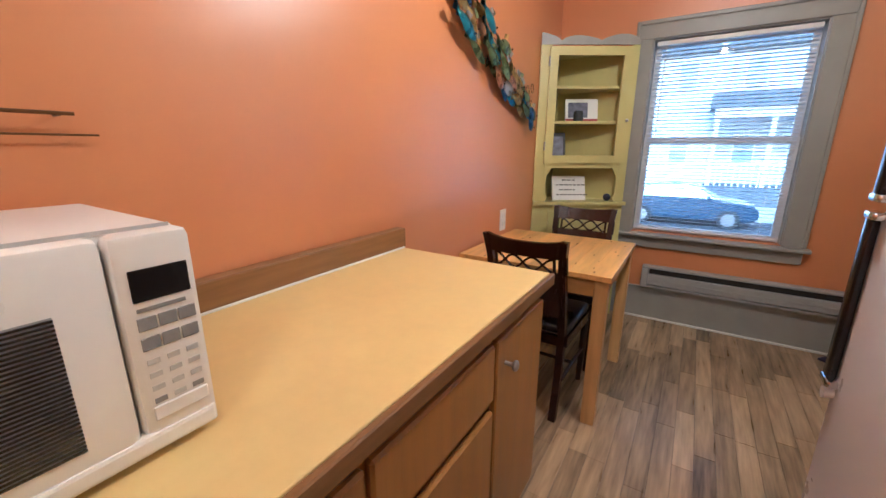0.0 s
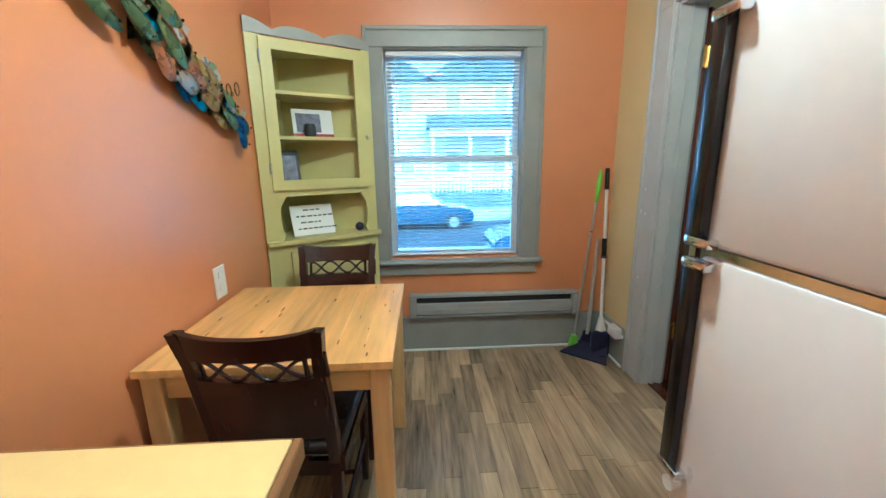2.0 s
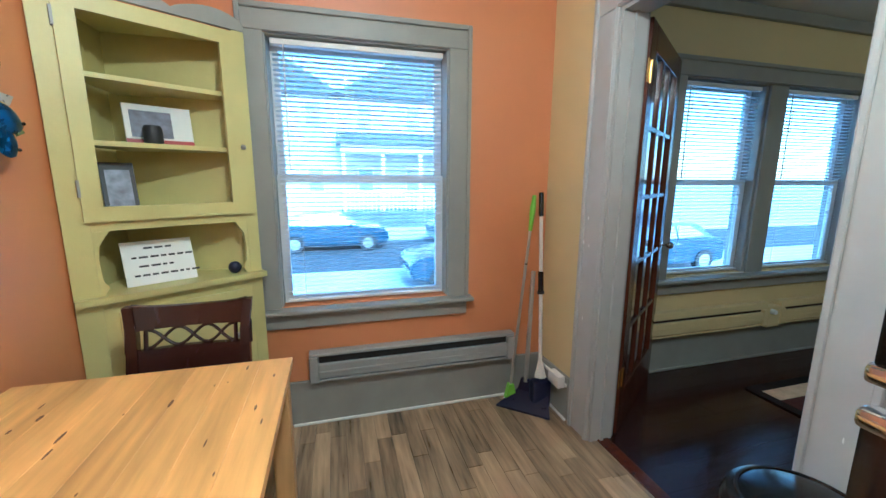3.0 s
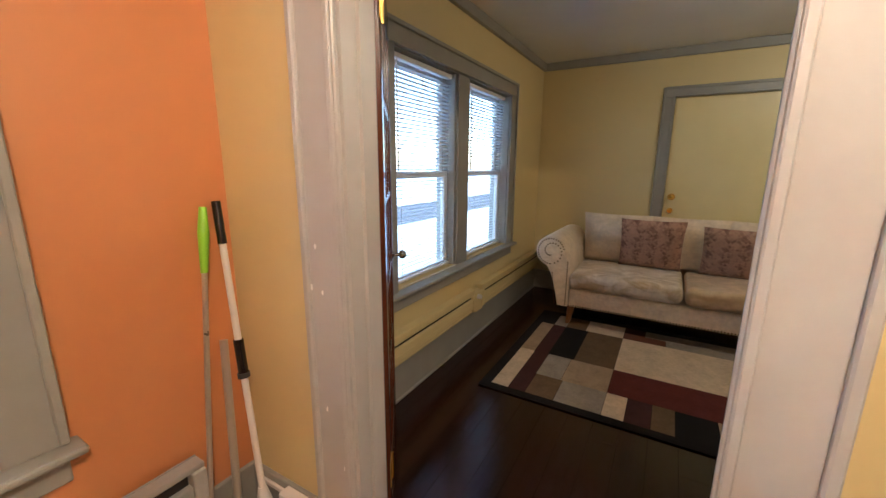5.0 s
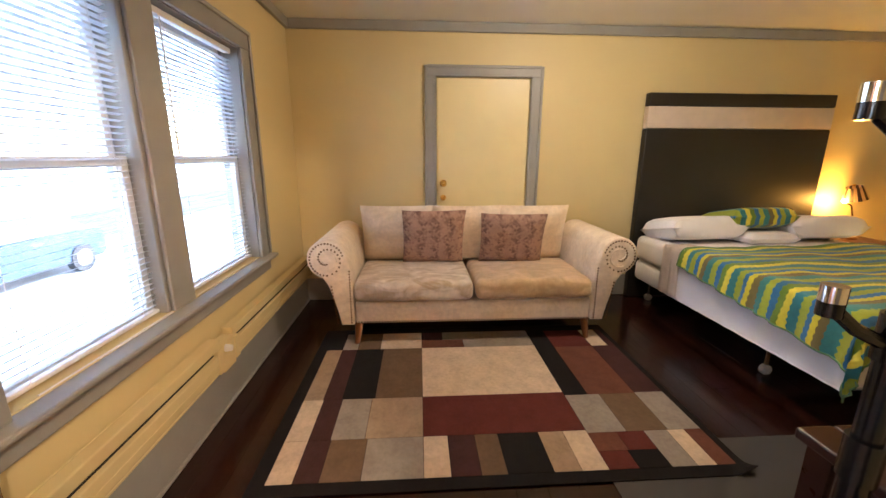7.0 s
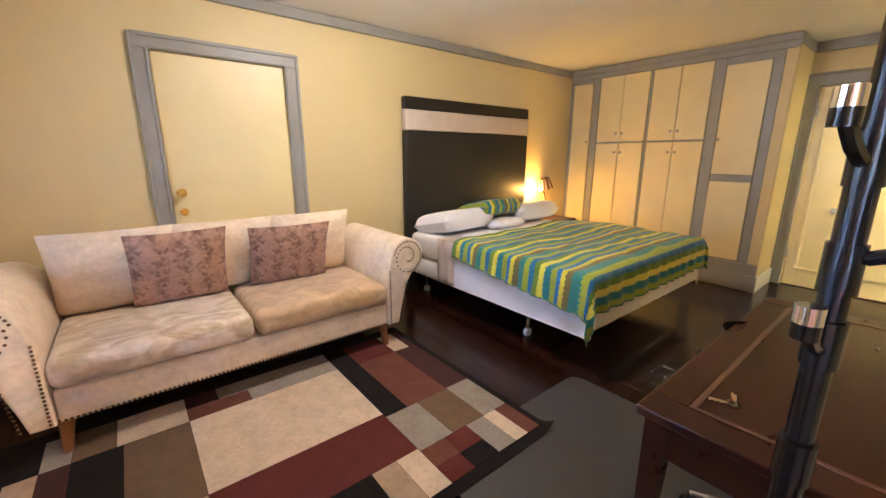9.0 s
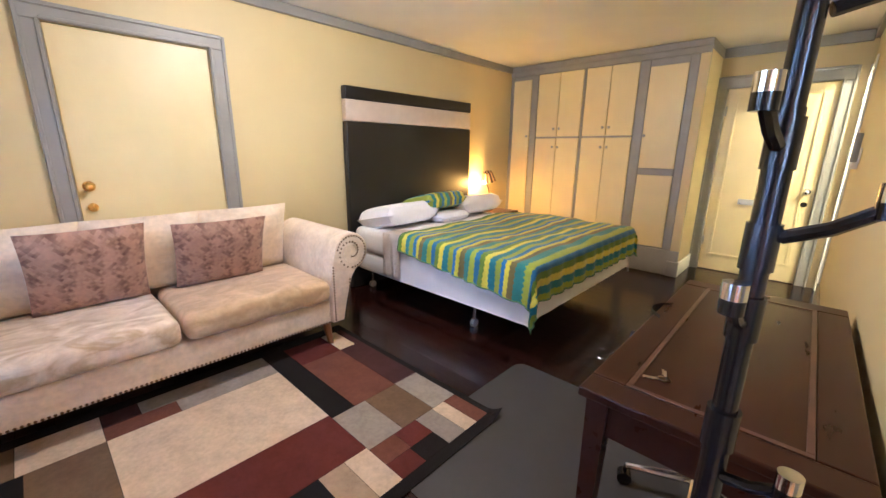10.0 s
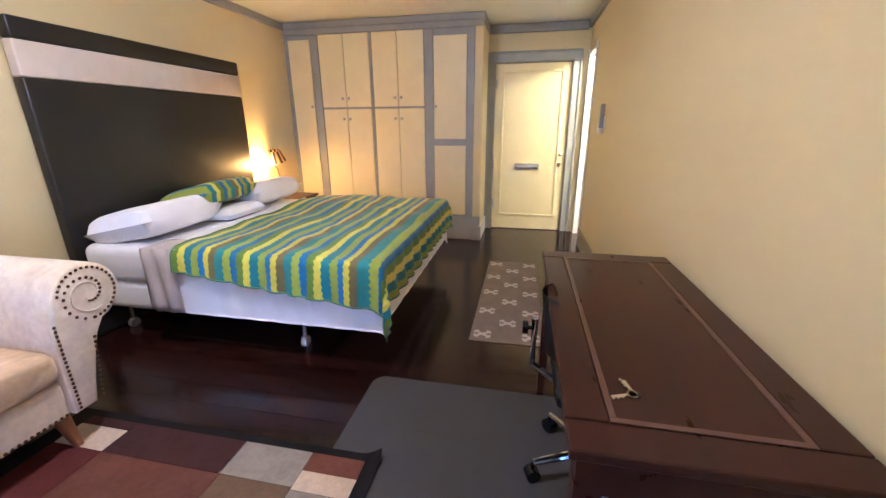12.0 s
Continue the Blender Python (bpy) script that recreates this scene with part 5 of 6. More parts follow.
def wall_rack():
    o = thing("towel_rail", (XW, 0.45, 1.33), "thin dark double wire rail on the orange wall", "rail")
    part("upper_rail", R((XW + 0.035, 0.0, 1.347), (XW + 0.035, 0.52, 1.347), 0.0035, seg=8), M_bronze, o)
    part("lower_rail", R((XW + 0.02, 0.0, 1.31), (XW + 0.02, 0.555, 1.31), 0.002, seg=8), M_bronze, o)
    for y in (0.05, 0.50):
        part("bracket", R((XW + 0.001, y, 1.345), (XW + 0.035, y, 1.345), 0.003, seg=8), M_bronze, o)
        part("bracket", R((XW + 0.001, y, 1.31), (XW + 0.02, y, 1.31), 0.002, seg=8), M_bronze, o)


wall_rack()


def ceiling_lamp(x, y, label):
    o = thing("ceiling_lamp", (x, y, ZC), label, "ceiling lamp", "flush ceiling lamps")
    part("base", R((x, y, ZC - 0.001), (x, y, ZC - 0.03), 0.07, seg=24), M_white, o, "", True)
    part("bulb_holder", R((x, y, ZC - 0.0305), (x, y, ZC - 0.10), 0.018, seg=14), M_white, o, "", True)
    part("shade_ring", tube(bmesh.new(), [(x + 0.13 * math.cos(k * math.pi / 16), y + 0.13 * math.sin(k * math.pi / 16), ZC - 0.03) for k in range(32)], 0.006, 6, True), M_chrome, o, "", True)


ceiling_lamp(0.42, 1.75, "bare round ceiling lamp with a white base, out of view")
# unseen fixture added above that second light
ceiling_lamp(0.36, -0.45, "bare round ceiling lamp with a white base, out of view")
ceiling_lamp(0.9, -2.2, "bare round ceiling lamp with a white base, out of view")
# unseen fixture, added only to go with the living room's fill light
ceiling_lamp(3.5, 1.2, "bare round ceiling lamp with a white base, out of view")


# ---- living room things ----
def french_door():
    a = radians(36)
    e = Vector((math.cos(a), math.sin(a), 0))
    nn = Vector((math.sin(a), -math.cos(a), 0))
    h = Vector((1.652, 2.952, 0))
    o = thing("door_3", tuple(h), "dark red-stained french door with glass lites, standing open", "door", "", "structure")

    def slab(s0, s1, z0, z1, t0, t1, bev=0.003):
        bm = prism(bmesh.new(), [(s0, z0), (s1, z0), (s1, z1), (s0, z1)], lambda s, z, w: h + e * s + nn * (t0 + w) + Vector((0, 0, z)), t1 - t0)
        if bev:
            bmesh.ops.bevel(bm, geom=bm.edges[:], offset=bev, segments=1, affect="EDGES")
        return bm
    W, H, T = 0.82, 2.05, 0.036
    st, top, bot = 0.105, 0.12, 0.24
    part("hinge_stile", slab(0.0, st, 0.012, H, -T, 0), M_frenchwood, o)
    part("lock_stile", slab(W - st, W, 0.012, H, -T, 0), M_frenchwood, o)
    part("top_rail", slab(st, W - st, H - top, H, -T, 0), M_frenchwood, o)
    part("bottom_rail", slab(st, W - st, 0.012, bot, -T, 0), M_frenchwood, o)
    cols, rows = 3, 5
    for i in range(1, cols):
        s = st + (W - 2 * st) * i / cols
        part("muntin", slab(s - 0.012, s + 0.012, bot, H - top, -T + 0.004, -0.004), M_frenchwood, o)
    for j in range(1, rows):
        z = bot + (H - top - bot) * j / rows
        for i in range(cols):
            s0, s1 = st + (W - 2 * st) * i / cols + 0.0122, st + (W - 2 * st) * (i + 1) / cols - 0.0122
            part("muntin", slab(s0, s1, z - 0.012, z + 0.012, -T + 0.004, -0.004), M_frenchwood, o)
    for j in range(rows):
        for i in range(cols):
            s0, s1 = st + (W - 2 * st) * i / cols + 0.006, st + (W - 2 * st) * (i + 1) / cols - 0.006
            z0, z1 = bot + (H - top - bot) * j / rows + 0.006, bot + (H - top - bot) * (j + 1) / rows - 0.006
            part("pane", slab(s0, s1, z0, z1, -T / 2 - 0.0015, -T / 2 + 0.0015, 0), M_glass, o).visible_shadow = False
    for z in (0.29, 1.77):
        hg = part("hinge", slab(-0.045, 0.002, z, z + 0.1, 0.0005, 0.004, 0.001), M_brass, o, "brass butt hinge")
        part("hinge_barrel", R(h + e * 0.004 + nn * 0.006 + Vector((0, 0, z)), h + e * 0.004 + nn * 0.006 + Vector((0, 0, z + 0.1)), 0.006, seg=10), M_brass, hg, "", True)
    for sd in (1, -1):
        base = h + e * (W - 0.06) + Vector((0, 0, 0.935)) + nn * (0.0005 if sd > 0 else -T - 0.0005)
        part("knob_plate", R(base, base + nn * sd * 0.006, 0.022, seg=16), M_chrome, o, "", True)
        bm = R(base + nn * sd * 0.006, base + nn * sd * 0.04, 0.008)
        ball(bm, base + nn * sd * 0.05, 0.022)
        part("knob", bm, M_chrome, o, "silver door knob", True)


french_door()
heater("baseboard_heater", 1.75, 3.33, 0.272, 0.455, YN - 0.0205, M_yellow, "yellow painted baseboard heater along the wall", 0.052)
heater("baseboard_heater", 3.46, 5.0, 0.272, 0.455, YN - 0.0205, M_yellow, "yellow painted baseboard heater along the wall", 0.052)
o = thing("thermostat_box", (3.395, YN - 0.05, 0.26), "yellow painted heater thermostat box with a white dial", "thermostat")
part("box", B(3.332, 3.458, YN - 0.085, YN - 0.021, 0.26, 0.42, 0.006), M_yellow, o)
part("dial", R((3.365, YN - 0.0852, 0.385), (3.365, YN - 0.115, 0.385), 0.02, 0.016, seg=18), M_mw, o, "white round dial", True)


def sofa():
    o = thing("sofa", (4.5, 2.02, 0), "cream velvet scroll-arm sofa with bronze nailheads", "sofa")
    yc = 2.017
    x0, x1 = 4.085, 4.96
    part("base", B(x0 + 0.015, x1, yc - 0.86, yc + 0.86, 0.17, 0.335, 0.02, 3), M_velvet, o, "", True)
    nail = None

    def stud(p, parent):
        nonlocal nail
        if nail is None:
            bm = bmesh.new()
            ball(bm, (0, 0, 0), 0.0068, (0.55, 1, 1), 8, 5)
            nail = bpy.data.meshes.new("nailhead")
            bm.to_mesh(nail)
            bm.free()
            nail.materials.append(M_bronze)
        s = new("nailhead", nail)
        s.parent = parent
        s.location = Vector(p) - ORI[parent]
    for sg in (1, -1):
        Y = lambda d: yc + sg * d
        out = [(0.868, 0.17), (0.868, 0.45), (0.878, 0.58), (0.90, 0.68)]
        cy, cz, r = 1.035, 0.655, 0.135
        out += [(cy + r * math.cos(radians(t)), cz + r * math.sin(radians(t))) for t in range(150, -76, -15)]
        out += [(1.035, 0.47), (1.005, 0.38), (0.978, 0.28), (0.955, 0.17)]
        bm = prism(bmesh.new(), out, lambda d, z, w: (x0 + w, Y(d), z), x1 - x0 - 0.03)
        fr = [ed for ed in bm.edges if abs(ed.verts[0].co.x - x0) < 1e-4 and abs(ed.verts[1].co.x - x0) < 1e-4]
        bmesh.ops.bevel(bm, geom=fr, offset=0.014, segments=3, profile=0.5, affect="EDGES")
        arm = part("arm", bm, M_velvet, o, "rolled arm", True)
        # welt and nailheads on the scroll front
        path = [(0.885, 0.19 + 0.02 * k) for k in range(20)]
        path += [(cy + (r - 0.022) * math.cos(radians(t)), cz + (r - 0.022) * math.sin(radians(t))) for t in range(165, -90, -11)]
        turns = [(cy + rr * math.cos(radians(t)), cz + rr * math.sin(radians(t))) for rr, t in ((0.112 - 0.0042 * k, -90 - 19 * k) for k in range(20))]
        path += turns
        path += [(1.012 - 0.0027 * k, 0.46 - 0.0225 * k) for k in range(13)]
        for d, z in path:
            stud((x0 - 0.001, Y(d), z), arm)
        part("scroll_welt", tube(bmesh.new(), [(x0 - 0.001, Y(d), z) for d, z in [(cy + rr * math.cos(radians(t)), cz + rr * math.sin(radians(t))) for rr, t in ((0.085 - 0.0033 * k, -60 - 22 * k) for k in range(20))]], 0.004, 6), M_velvet, arm, "", True)
    for k in range(82):
        stud((x0 + 0.014, yc - 0.84 + k * 0.0207, 0.185), bpy.data.objects[o.children[0].name])
    part("back", B(4.80, x1 + 0.03, yc - 0.868, yc + 0.868, 0.3355, 0.82, 0.06, 4), M_velvet, o, "", True)
    for s0, s1, m in ((yc + 0.012, yc + 0.866, M_velvet_sheened), (yc - 0.866, yc - 0.004, M_velvet_tan)):
        bm = B(x0 - 0.012, 4.74, s0, s1, 0.338, 0.485, 0.05, 4)
        bmesh.ops.subdivide_edges(bm, edges=[ed for ed in bm.edges if ed.calc_length() > 0.15], cuts=7, use_grid_fill=True)
        for v in bm.verts:
            u, w = (v.co.x - x0) / 0.66, (v.co.y - s0) / (s1 - s0)
            if v.co.z > 0.42:
                v.co.z += 0.022 * math.sin(math.pi * min(1, max(0, u))) * math.sin(math.pi * w) + 0.006 * noise.noise(v.co * 5)
        part("seat_cushion", bm, m, o, "", True)
    for s0, s1 in ((yc + 0.30, yc + 0.86), (yc - 0.27, yc + 0.29), (yc - 0.84, yc - 0.28)):
        rot = Matrix.Rotation(radians(90), 3, "Z") @ Matrix.Rotation(radians(90 - 14), 3, "X")
        bm = cushion(bmesh.new(), (4.71, (s0 + s1) / 2, 0.715), (s1 - s0 + 0.03, 0.50, 0.22), 3.5, 12, rot, 0.06)
        part("back_cushion", bm, M_velvet, o, "", True)
    for fx in (x0 + 0.06, x1 - 0.08):
        for fy in (yc - 0.84, yc + 0.84):
            bm = R((fx, fy, 0.16 if fy > 9 else 0.1695), (fx - (0.02 if fx < 4.5 else -0.02), fy + (0.02 if fy > yc else -0.02), 0), 0.032, 0.018, 10)
            part("leg", bm, M_legwood, o, "turned wooden leg", True)


sofa()


def throw_pillow(y, x, z, w, h, tilt, turn, name="throw_pillow"):
    o = thing(name, (x, y, z - h / 2), "reddish-brown patterned throw pillow on the sofa", "pillow", "sofa throw pillows")
    rot = Matrix.Rotation(radians(90 + turn), 3, "Z") @ Matrix.Rotation(radians(90 - tilt), 3, "X")
    part("cover", cushion(bmesh.new(), (x, y, z), (w, h, 0.13), 3.0, 14, rot, 0.08, True), M_pillow, o, "", True)


throw_pillow(2.30, 4.54, 0.715, 0.50, 0.48, 18, 2)
throw_pillow(1.665, 4.525, 0.70, 0.52, 0.47, 22, -5)


def area_rug():
    x0, x1, y0, y1, zt = 2.80, 4.345, 0.962, 3.14, 0.011
    o = thing("area_rug", ((x0 + x1) / 2, (y0 + y1) / 2, 0.004), "patchwork rug of cream, brown, black and maroon rectangles", "rug")
    bm = B(x0, x1, y0, y1, 0.0045, zt - 0.002)
    bmesh.ops.subdivide_edges(bm, edges=[e for e in bm.edges if e.calc_length() > 0.5], cuts=47, use_grid_fill=True)
    for v in bm.verts:
        v.co.z += 0.045 * max(0.0, 1 - math.hypot(v.co.x - x0, v.co.y - y0) / 0.085) ** 1.5
    part("border", bm, RUG["black"], o, "black bound edge with one curled corner")

    def band(xa, xb, edges, names):
        for a, b, c in zip(edges, edges[1:], names.split()):
            if c != "-":
                part("patch", B(xa + 0.001, xb - 0.001, b + 0.001, a - 0.001, zt - 0.0019, zt, 0.0006, 1), RUG[c], o)
    band(2.86, 3.115, (3.072, 2.96, 2.85, 2.675, 2.405, 2.286, 2.154, 2.039, 1.834, 1.709, 1.588), "cream plum brown grey cream plum brown black tan cream")
    band(2.86, 2.97, (1.588, 1.45, 1.30), "maroon black")
    band(2.97, 3.095, (1.588, 1.44, 1.30), "rust maroon")
    band(2.86, 3.095, (1.30, 1.18, 1.09, 1.0), "grey cream rust")
    band(3.115, 3.44, (3.072, 2.96, 2.855, 2.69, 2.405, 1.588), "cream plum grey tan maroon")
    band(3.095, 3.41, (1.588, 1.385, 1.17), "grey brown")
    band(3.095, 3.42, (1.17, 1.0), "grey")
    band(3.44, 4.02, (3.072, 2.965, 2.86, 2.675, 2.405, 1.588), "tan plum black brown cream")
    band(3.41, 4.25, (1.588, 1.45), "black")
    band(3.41, 3.99, (1.45, 1.17, 1.0), "rust plum")
    band(3.99, 4.25, (1.45, 1.17, 1.05, 1.0), "maroon cream plum")
    band(4.02, 4.265, (3.072, 2.965, 2.86, 2.70, 2.405), "black grey brown cream")
    band(4.02, 4.14, (2.405, 2.10, 1.588), "rust grey")
    band(4.14, 4.265, (2.405, 2.25, 1.588), "plum grey")


area_rug()


def chair_mat():
    o = thing("chair_mat", (2.5, 1.0, 0), "grey plastic chair mat on the dark floor", "floor mat")
    x0, x1, y0, y1, r = 1.95, 3.03, 0.43, 1.60, 0.07
    pts = []
    for cx, cy, t0 in ((x1 - r, y0 + r, -90), (x1 - r, y1 - r, 0), (x0 + r, y1 - r, 90), (x0 + r, y0 + r, 180)):
        pts += [(cx + r * math.cos(radians(t0 + k * 15)), cy + r * math.sin(radians(t0 + k * 15))) for k in range(7)]
    part("sheet", prism(bmesh.new(), pts, lambda u, v, w: (u, v, 0.0005 + w), 0.003), M_mat, o)


chair_mat()


def runner():
    x0, x1, y0, y1 = 2.10, 2.575, -1.60, -0.04
    o = thing("runner_rug", ((x0 + x1) / 2, (y0 + y1) / 2, 0), "narrow beige runner with cream cross motifs", "rug")
    part("carpet", B(x0, x1, y0, y1, 0.0005, 0.007, 0.002, 1), M_runner, o)
    nx, ny = 3, 9
    for j in range(ny):
        for i in range(nx):
            cx = x0 + (x1 - x0) * (i + (0.5 if j % 2 == 0 else 0.5)) / nx
            cy = y0 + (y1 - y0) * (j + 0.5) / ny
            if (i + j) % 2:
                continue
            bm = bmesh.new()
            for t in (35, -35):
                m = Matrix.Translation((cx, cy, 0.0076)) @ Matrix.Rotation(radians(t), 4, "Z")
                bmesh.ops.create_cube(bm, size=1, matrix=m @ Matrix.Diagonal((0.13, 0.022, 0.0006 + 0.0002 * (t > 0), 1)))
                for s in (-0.05, 0.05):
                    bmesh.ops.create_cube(bm, size=1, matrix=m @ Matrix.Translation((s, 0, 0)) @ Matrix.Diagonal((0.014, 0.045, 0.0005, 1)))
            part("cross_motif", bm, M_runner_x, o)


runner()


M_key = mat("worn_brass_key", (0.72, 0.58, 0.38), 0.35, 0.1, 30, 0, metal=0.8)


def desk():
    x0, x1, y0, y1, zt = 1.64, 2.178, 0.355, 1.572, 0.762
    o = thing("desk", ((x0 + x1) / 2, (y0 + y1) / 2, 0), "dark red-brown wooden desk with an inset top against the wall", "desk")
    f = 0.088
    part("top_panel", B(x0 + f, x1 - f, y0 + f, y1 - f, zt - 0.024, zt - 0.002), M_desk, o)
    part("top_rail", B(x0, x0 + f - 0.0005, y0 + f, y1 - f, zt - 0.026, zt, 0.005), M_desk, o)
    part("top_rail", B(x1 - f + 0.0005, x1, y0 + f, y1 - f, zt - 0.026, zt, 0.005), M_desk, o)
    part("top_rail", B(x0, x1, y0, y0 + f - 0.0005, zt - 0.026, zt, 0.005), M_desk, o)
    part("top_rail", B(x0, x1, y1 - f + 0.0005, y1, zt - 0.026, zt, 0.005), M_desk, o)
    m = 0.014
    for q in ((x0 + f, x1 - f, y0 + f, y0 + f + m), (x0 + f, x1 - f, y1 - f - m, y1 - f), (x0 + f, x0 + f + m, y0 + f + m, y1 - f - m), (x1 - f - m, x1 - f, y0 + f + m, y1 - f - m)):
        part("inlay_moulding", B(*q, zt - 0.0018, zt + 0.0016, 0.0014, 2), M_desk_line, o)
    for q in ((x0 + 0.05, x1 - 0.05, y0 + 0.03, y0 + 0.05), (x0 + 0.05, x1 - 0.05, y1 - 0.05, y1 - 0.03), (x0 + 0.03, x0 + 0.05, y0 + 0.05, y1 - 0.05), (x1 - 0.05, x1 - 0.03, y0 + 0.05, y1 - 0.05)):
        part("apron", B(*q, zt - 0.13, zt - 0.0265), M_desk, o)
    for fx, sx in ((x0 + 0.045, 1), (x1 - 0.045, -1)):
        for fy, sy in ((y0 + 0.045, 1), (y1 - 0.045, -1)):
            bm = bmesh.new()
            a = [bm.verts.new((fx + p * 0.027, fy + q * 0.027, zt - 0.0265)) for p, q in ((-1, -1), (1, -1), (1, 1), (-1, 1))]
            b = [bm.verts.new((fx - sx * 0.008 + p * 0.016, fy - sy * 0.008 + q * 0.016, 0.0036)) for p, q in ((-1, -1), (1, -1), (1, 1), (-1, 1))]
            for k in range(4):
                bm.faces.new((b[k], b[(k + 1) % 4], a[(k + 1) % 4], a[k]))
            bm.faces.new(a)
            bm.faces.new(b[::-1])
            part("leg", bm, M_desk, o, "tapered square leg")
    k = thing("keys", (2.022, 1.385, zt), "two brass keys lying on the desk", "keys")
    for ang, L in ((20, 0.042), (-75, 0.036)):
        dx, dy = math.cos(radians(ang)), math.sin(radians(ang))
        bm = bmesh.new()
        z = zt + (0.0012 if ang < 150 else 0.0038)
        m = Matrix.Translation((2.022, 1.385, z))
        bmesh.ops.create_cone(bm, cap_ends=True, segments=12, radius1=0.013, radius2=0.013, depth=0.0022, matrix=m)
        w = Matrix.Rotation(radians(ang), 4, "Z")
        bmesh.ops.create_cube(bm, size=1, matrix=m @ w @ Matrix.Translation((0.012 + L / 2, 0, 0)) @ Matrix.Diagonal((L, 0.0075, 0.0022, 1)))
        for t in range(3):
            bmesh.ops.create_cube(bm, size=1, matrix=m @ w @ Matrix.Translation((0.03 + t * 0.011, 0.005, 0)) @ Matrix.Diagonal((0.006, 0.006, 0.002, 1)))
        part("key", bm, M_key, k)
    part("key_ring", tube(bmesh.new(), [(2.028 + 0.011 * math.cos(t * math.pi / 8), 1.392 + 0.011 * math.sin(t * math.pi / 8), zt + 0.0064) for t in range(16)], 0.001, 6, True), M_chrome, k)


desk()


def desk_chair():
    cx, cy = 1.955, 0.86
    o = thing("desk_chair", (cx, cy, 0.0036), "black office chair with chrome base pushed under the desk", "chair")
    part("seat", B(cx - 0.21, cx + 0.19, cy - 0.21, cy + 0.21, 0.43, 0.50, 0.03, 3), M_blackleather, o, "", True)
    bm = bmesh.new()
    rows = []
    for i in range(11):
        v = i / 10
        z = 0.53 + 0.24 * v
        hw = 0.19 * (1 - 0.55 * abs(2 * v - 1) ** 3)
        row = []
        for j in range(9):
            t = 2 * j / 8 - 1
            row.append(bm.verts.new((cx + 0.215 + 0.03 * v - 0.05 * t * t, cy + t * hw, z)))
        rows.append(row)
    for a, b in zip(rows, rows[1:]):
        for j in range(8):
            bm.faces.new((a[j], a[j + 1], b[j + 1], b[j]))
    bmesh.ops.solidify(bm, geom=bm.faces[:], thickness=0.028)
    part("backrest", bm, M_blackmatt, o, "curved black backrest", True)
    part("back_arm", tube(bmesh.new(), [(cx, cy, 0.41), (cx + 0.18, cy, 0.41), (cx + 0.262, cy, 0.47), (cx + 0.262, cy, 0.66)], 0.013, 10), M_chrome, o, "chrome back support", True)
    bm = R((cx + 0.262, cy, 0.62), (cx + 0.285, cy, 0.62), 0.008)
    rod(bm, (cx + 0.285, cy, 0.62), (cx + 0.305, cy, 0.62), 0.024, 0.024, 12)
    part("adjusting_knob", bm, M_black, o, "black adjusting knob", True)
    part("gas_column", R((cx, cy, 0.10), (cx, cy, 0.43), 0.022), M_chrome, o, "", True)
    for k in range(5):
        a = radians(20 + 72 * k)
        dx, dy = math.cos(a), math.sin(a)
        bm = R((cx, cy, 0.105), (cx + 0.25 * dx, cy + 0.25 * dy, 0.085), 0.02, 0.012, 8)
        l = part("base_arm", bm, M_chrome, o, "chrome star base arm", True)
        c = Vector((cx + 0.25 * dx, cy + 0.25 * dy, 0.0316))
        part("caster", R(c + Vector((-dy, dx, 0)) * 0.022, c - Vector((-dy, dx, 0)) * 0.022, 0.028, seg=14), M_black, l, "black caster wheel", True)
        part("caster_stem", R(c, c + Vector((0, 0, 0.05)), 0.007, seg=8), M_black, l)


desk_chair()


def coat_rack():
    c = Vector((1.864, 1.841, 0))
    o = thing("coat_rack", (c.x, c.y, 0), "tall black metal coat rack with chrome-tipped arms", "coat rack")
    part("base_plate", lathe(bmesh.new(), [(0.17, 0), (0.172, 0.012), (0.05, 0.03), (0.03, 0.06)], tuple(c), 28), M_black, o, "round black base", True)
    part("lower_pole", R(c + Vector((0, 0, 0.0605)), c + Vector((0, 0, 0.98)), 0.0175, seg=18), M_black, o, "", True)
    part("middle_pole", R(c + Vector((0, 0, 0.98)), c + Vector((0, 0, 1.40)), 0.0155, seg=18), M_black, o, "", True)
    part("upper_pole", R(c + Vector((0, 0, 1.40)), c + Vector((0, 0, 1.86)), 0.014, seg=18), M_black, o, "", True)
    for z, r in ((0.97, 0.021), (1.14, 0.0195), (1.235, 0.019), (1.36, 0.018), (1.56, 0.0175), (1.70, 0.017)):
        part("collar", R(c + Vector((0, 0, z - 0.03)), c + Vector((0, 0, z + 0.03)), r, seg=18), M_black, o, "", True)
    for z, ang, L in ((1.358, 79, 0.087), (1.135, 84, 0.086), (1.25, 172, 0.10), (0.90, 150, 0.09), (1.50, 200, 0.13), (1.66, 75, 0.10)):
        d = Vector((math.cos(radians(ang)), math.sin(radians(ang)), 0))
        p = c + Vector((0, 0, z)) + d * 0.018
        q = c + d * L + Vector((0, 0, z + 0.045))
        arm = part("arm", tube(bmesh.new(), [p, p.lerp(q, 0.5) - Vector((0, 0, 0.006)), q], 0.0085, 8), M_black, o, "short black coat arm", True)
        part("arm_tip", R(q - Vector((0, 0, 0.012)), q + Vector((0, 0, 0.006)), 0.0132, seg=16), M_black, arm, "", True)
        part("chrome_cap", R(q + Vector((0, 0, 0.0062)), q + Vector((0, 0, 0.026)), 0.0135, seg=18), M_chrome, arm, "chrome end cap", True)


coat_rack()

# ---- bed ----
M_hem = mat("green_hem", (0.10, 0.22, 0.10), 0.85, 0.2, 30, 0.1, 200)
BX0, BX1, BY0, BY1, BZ = 3.03, 4.965, -1.36, 0.37, 0.635


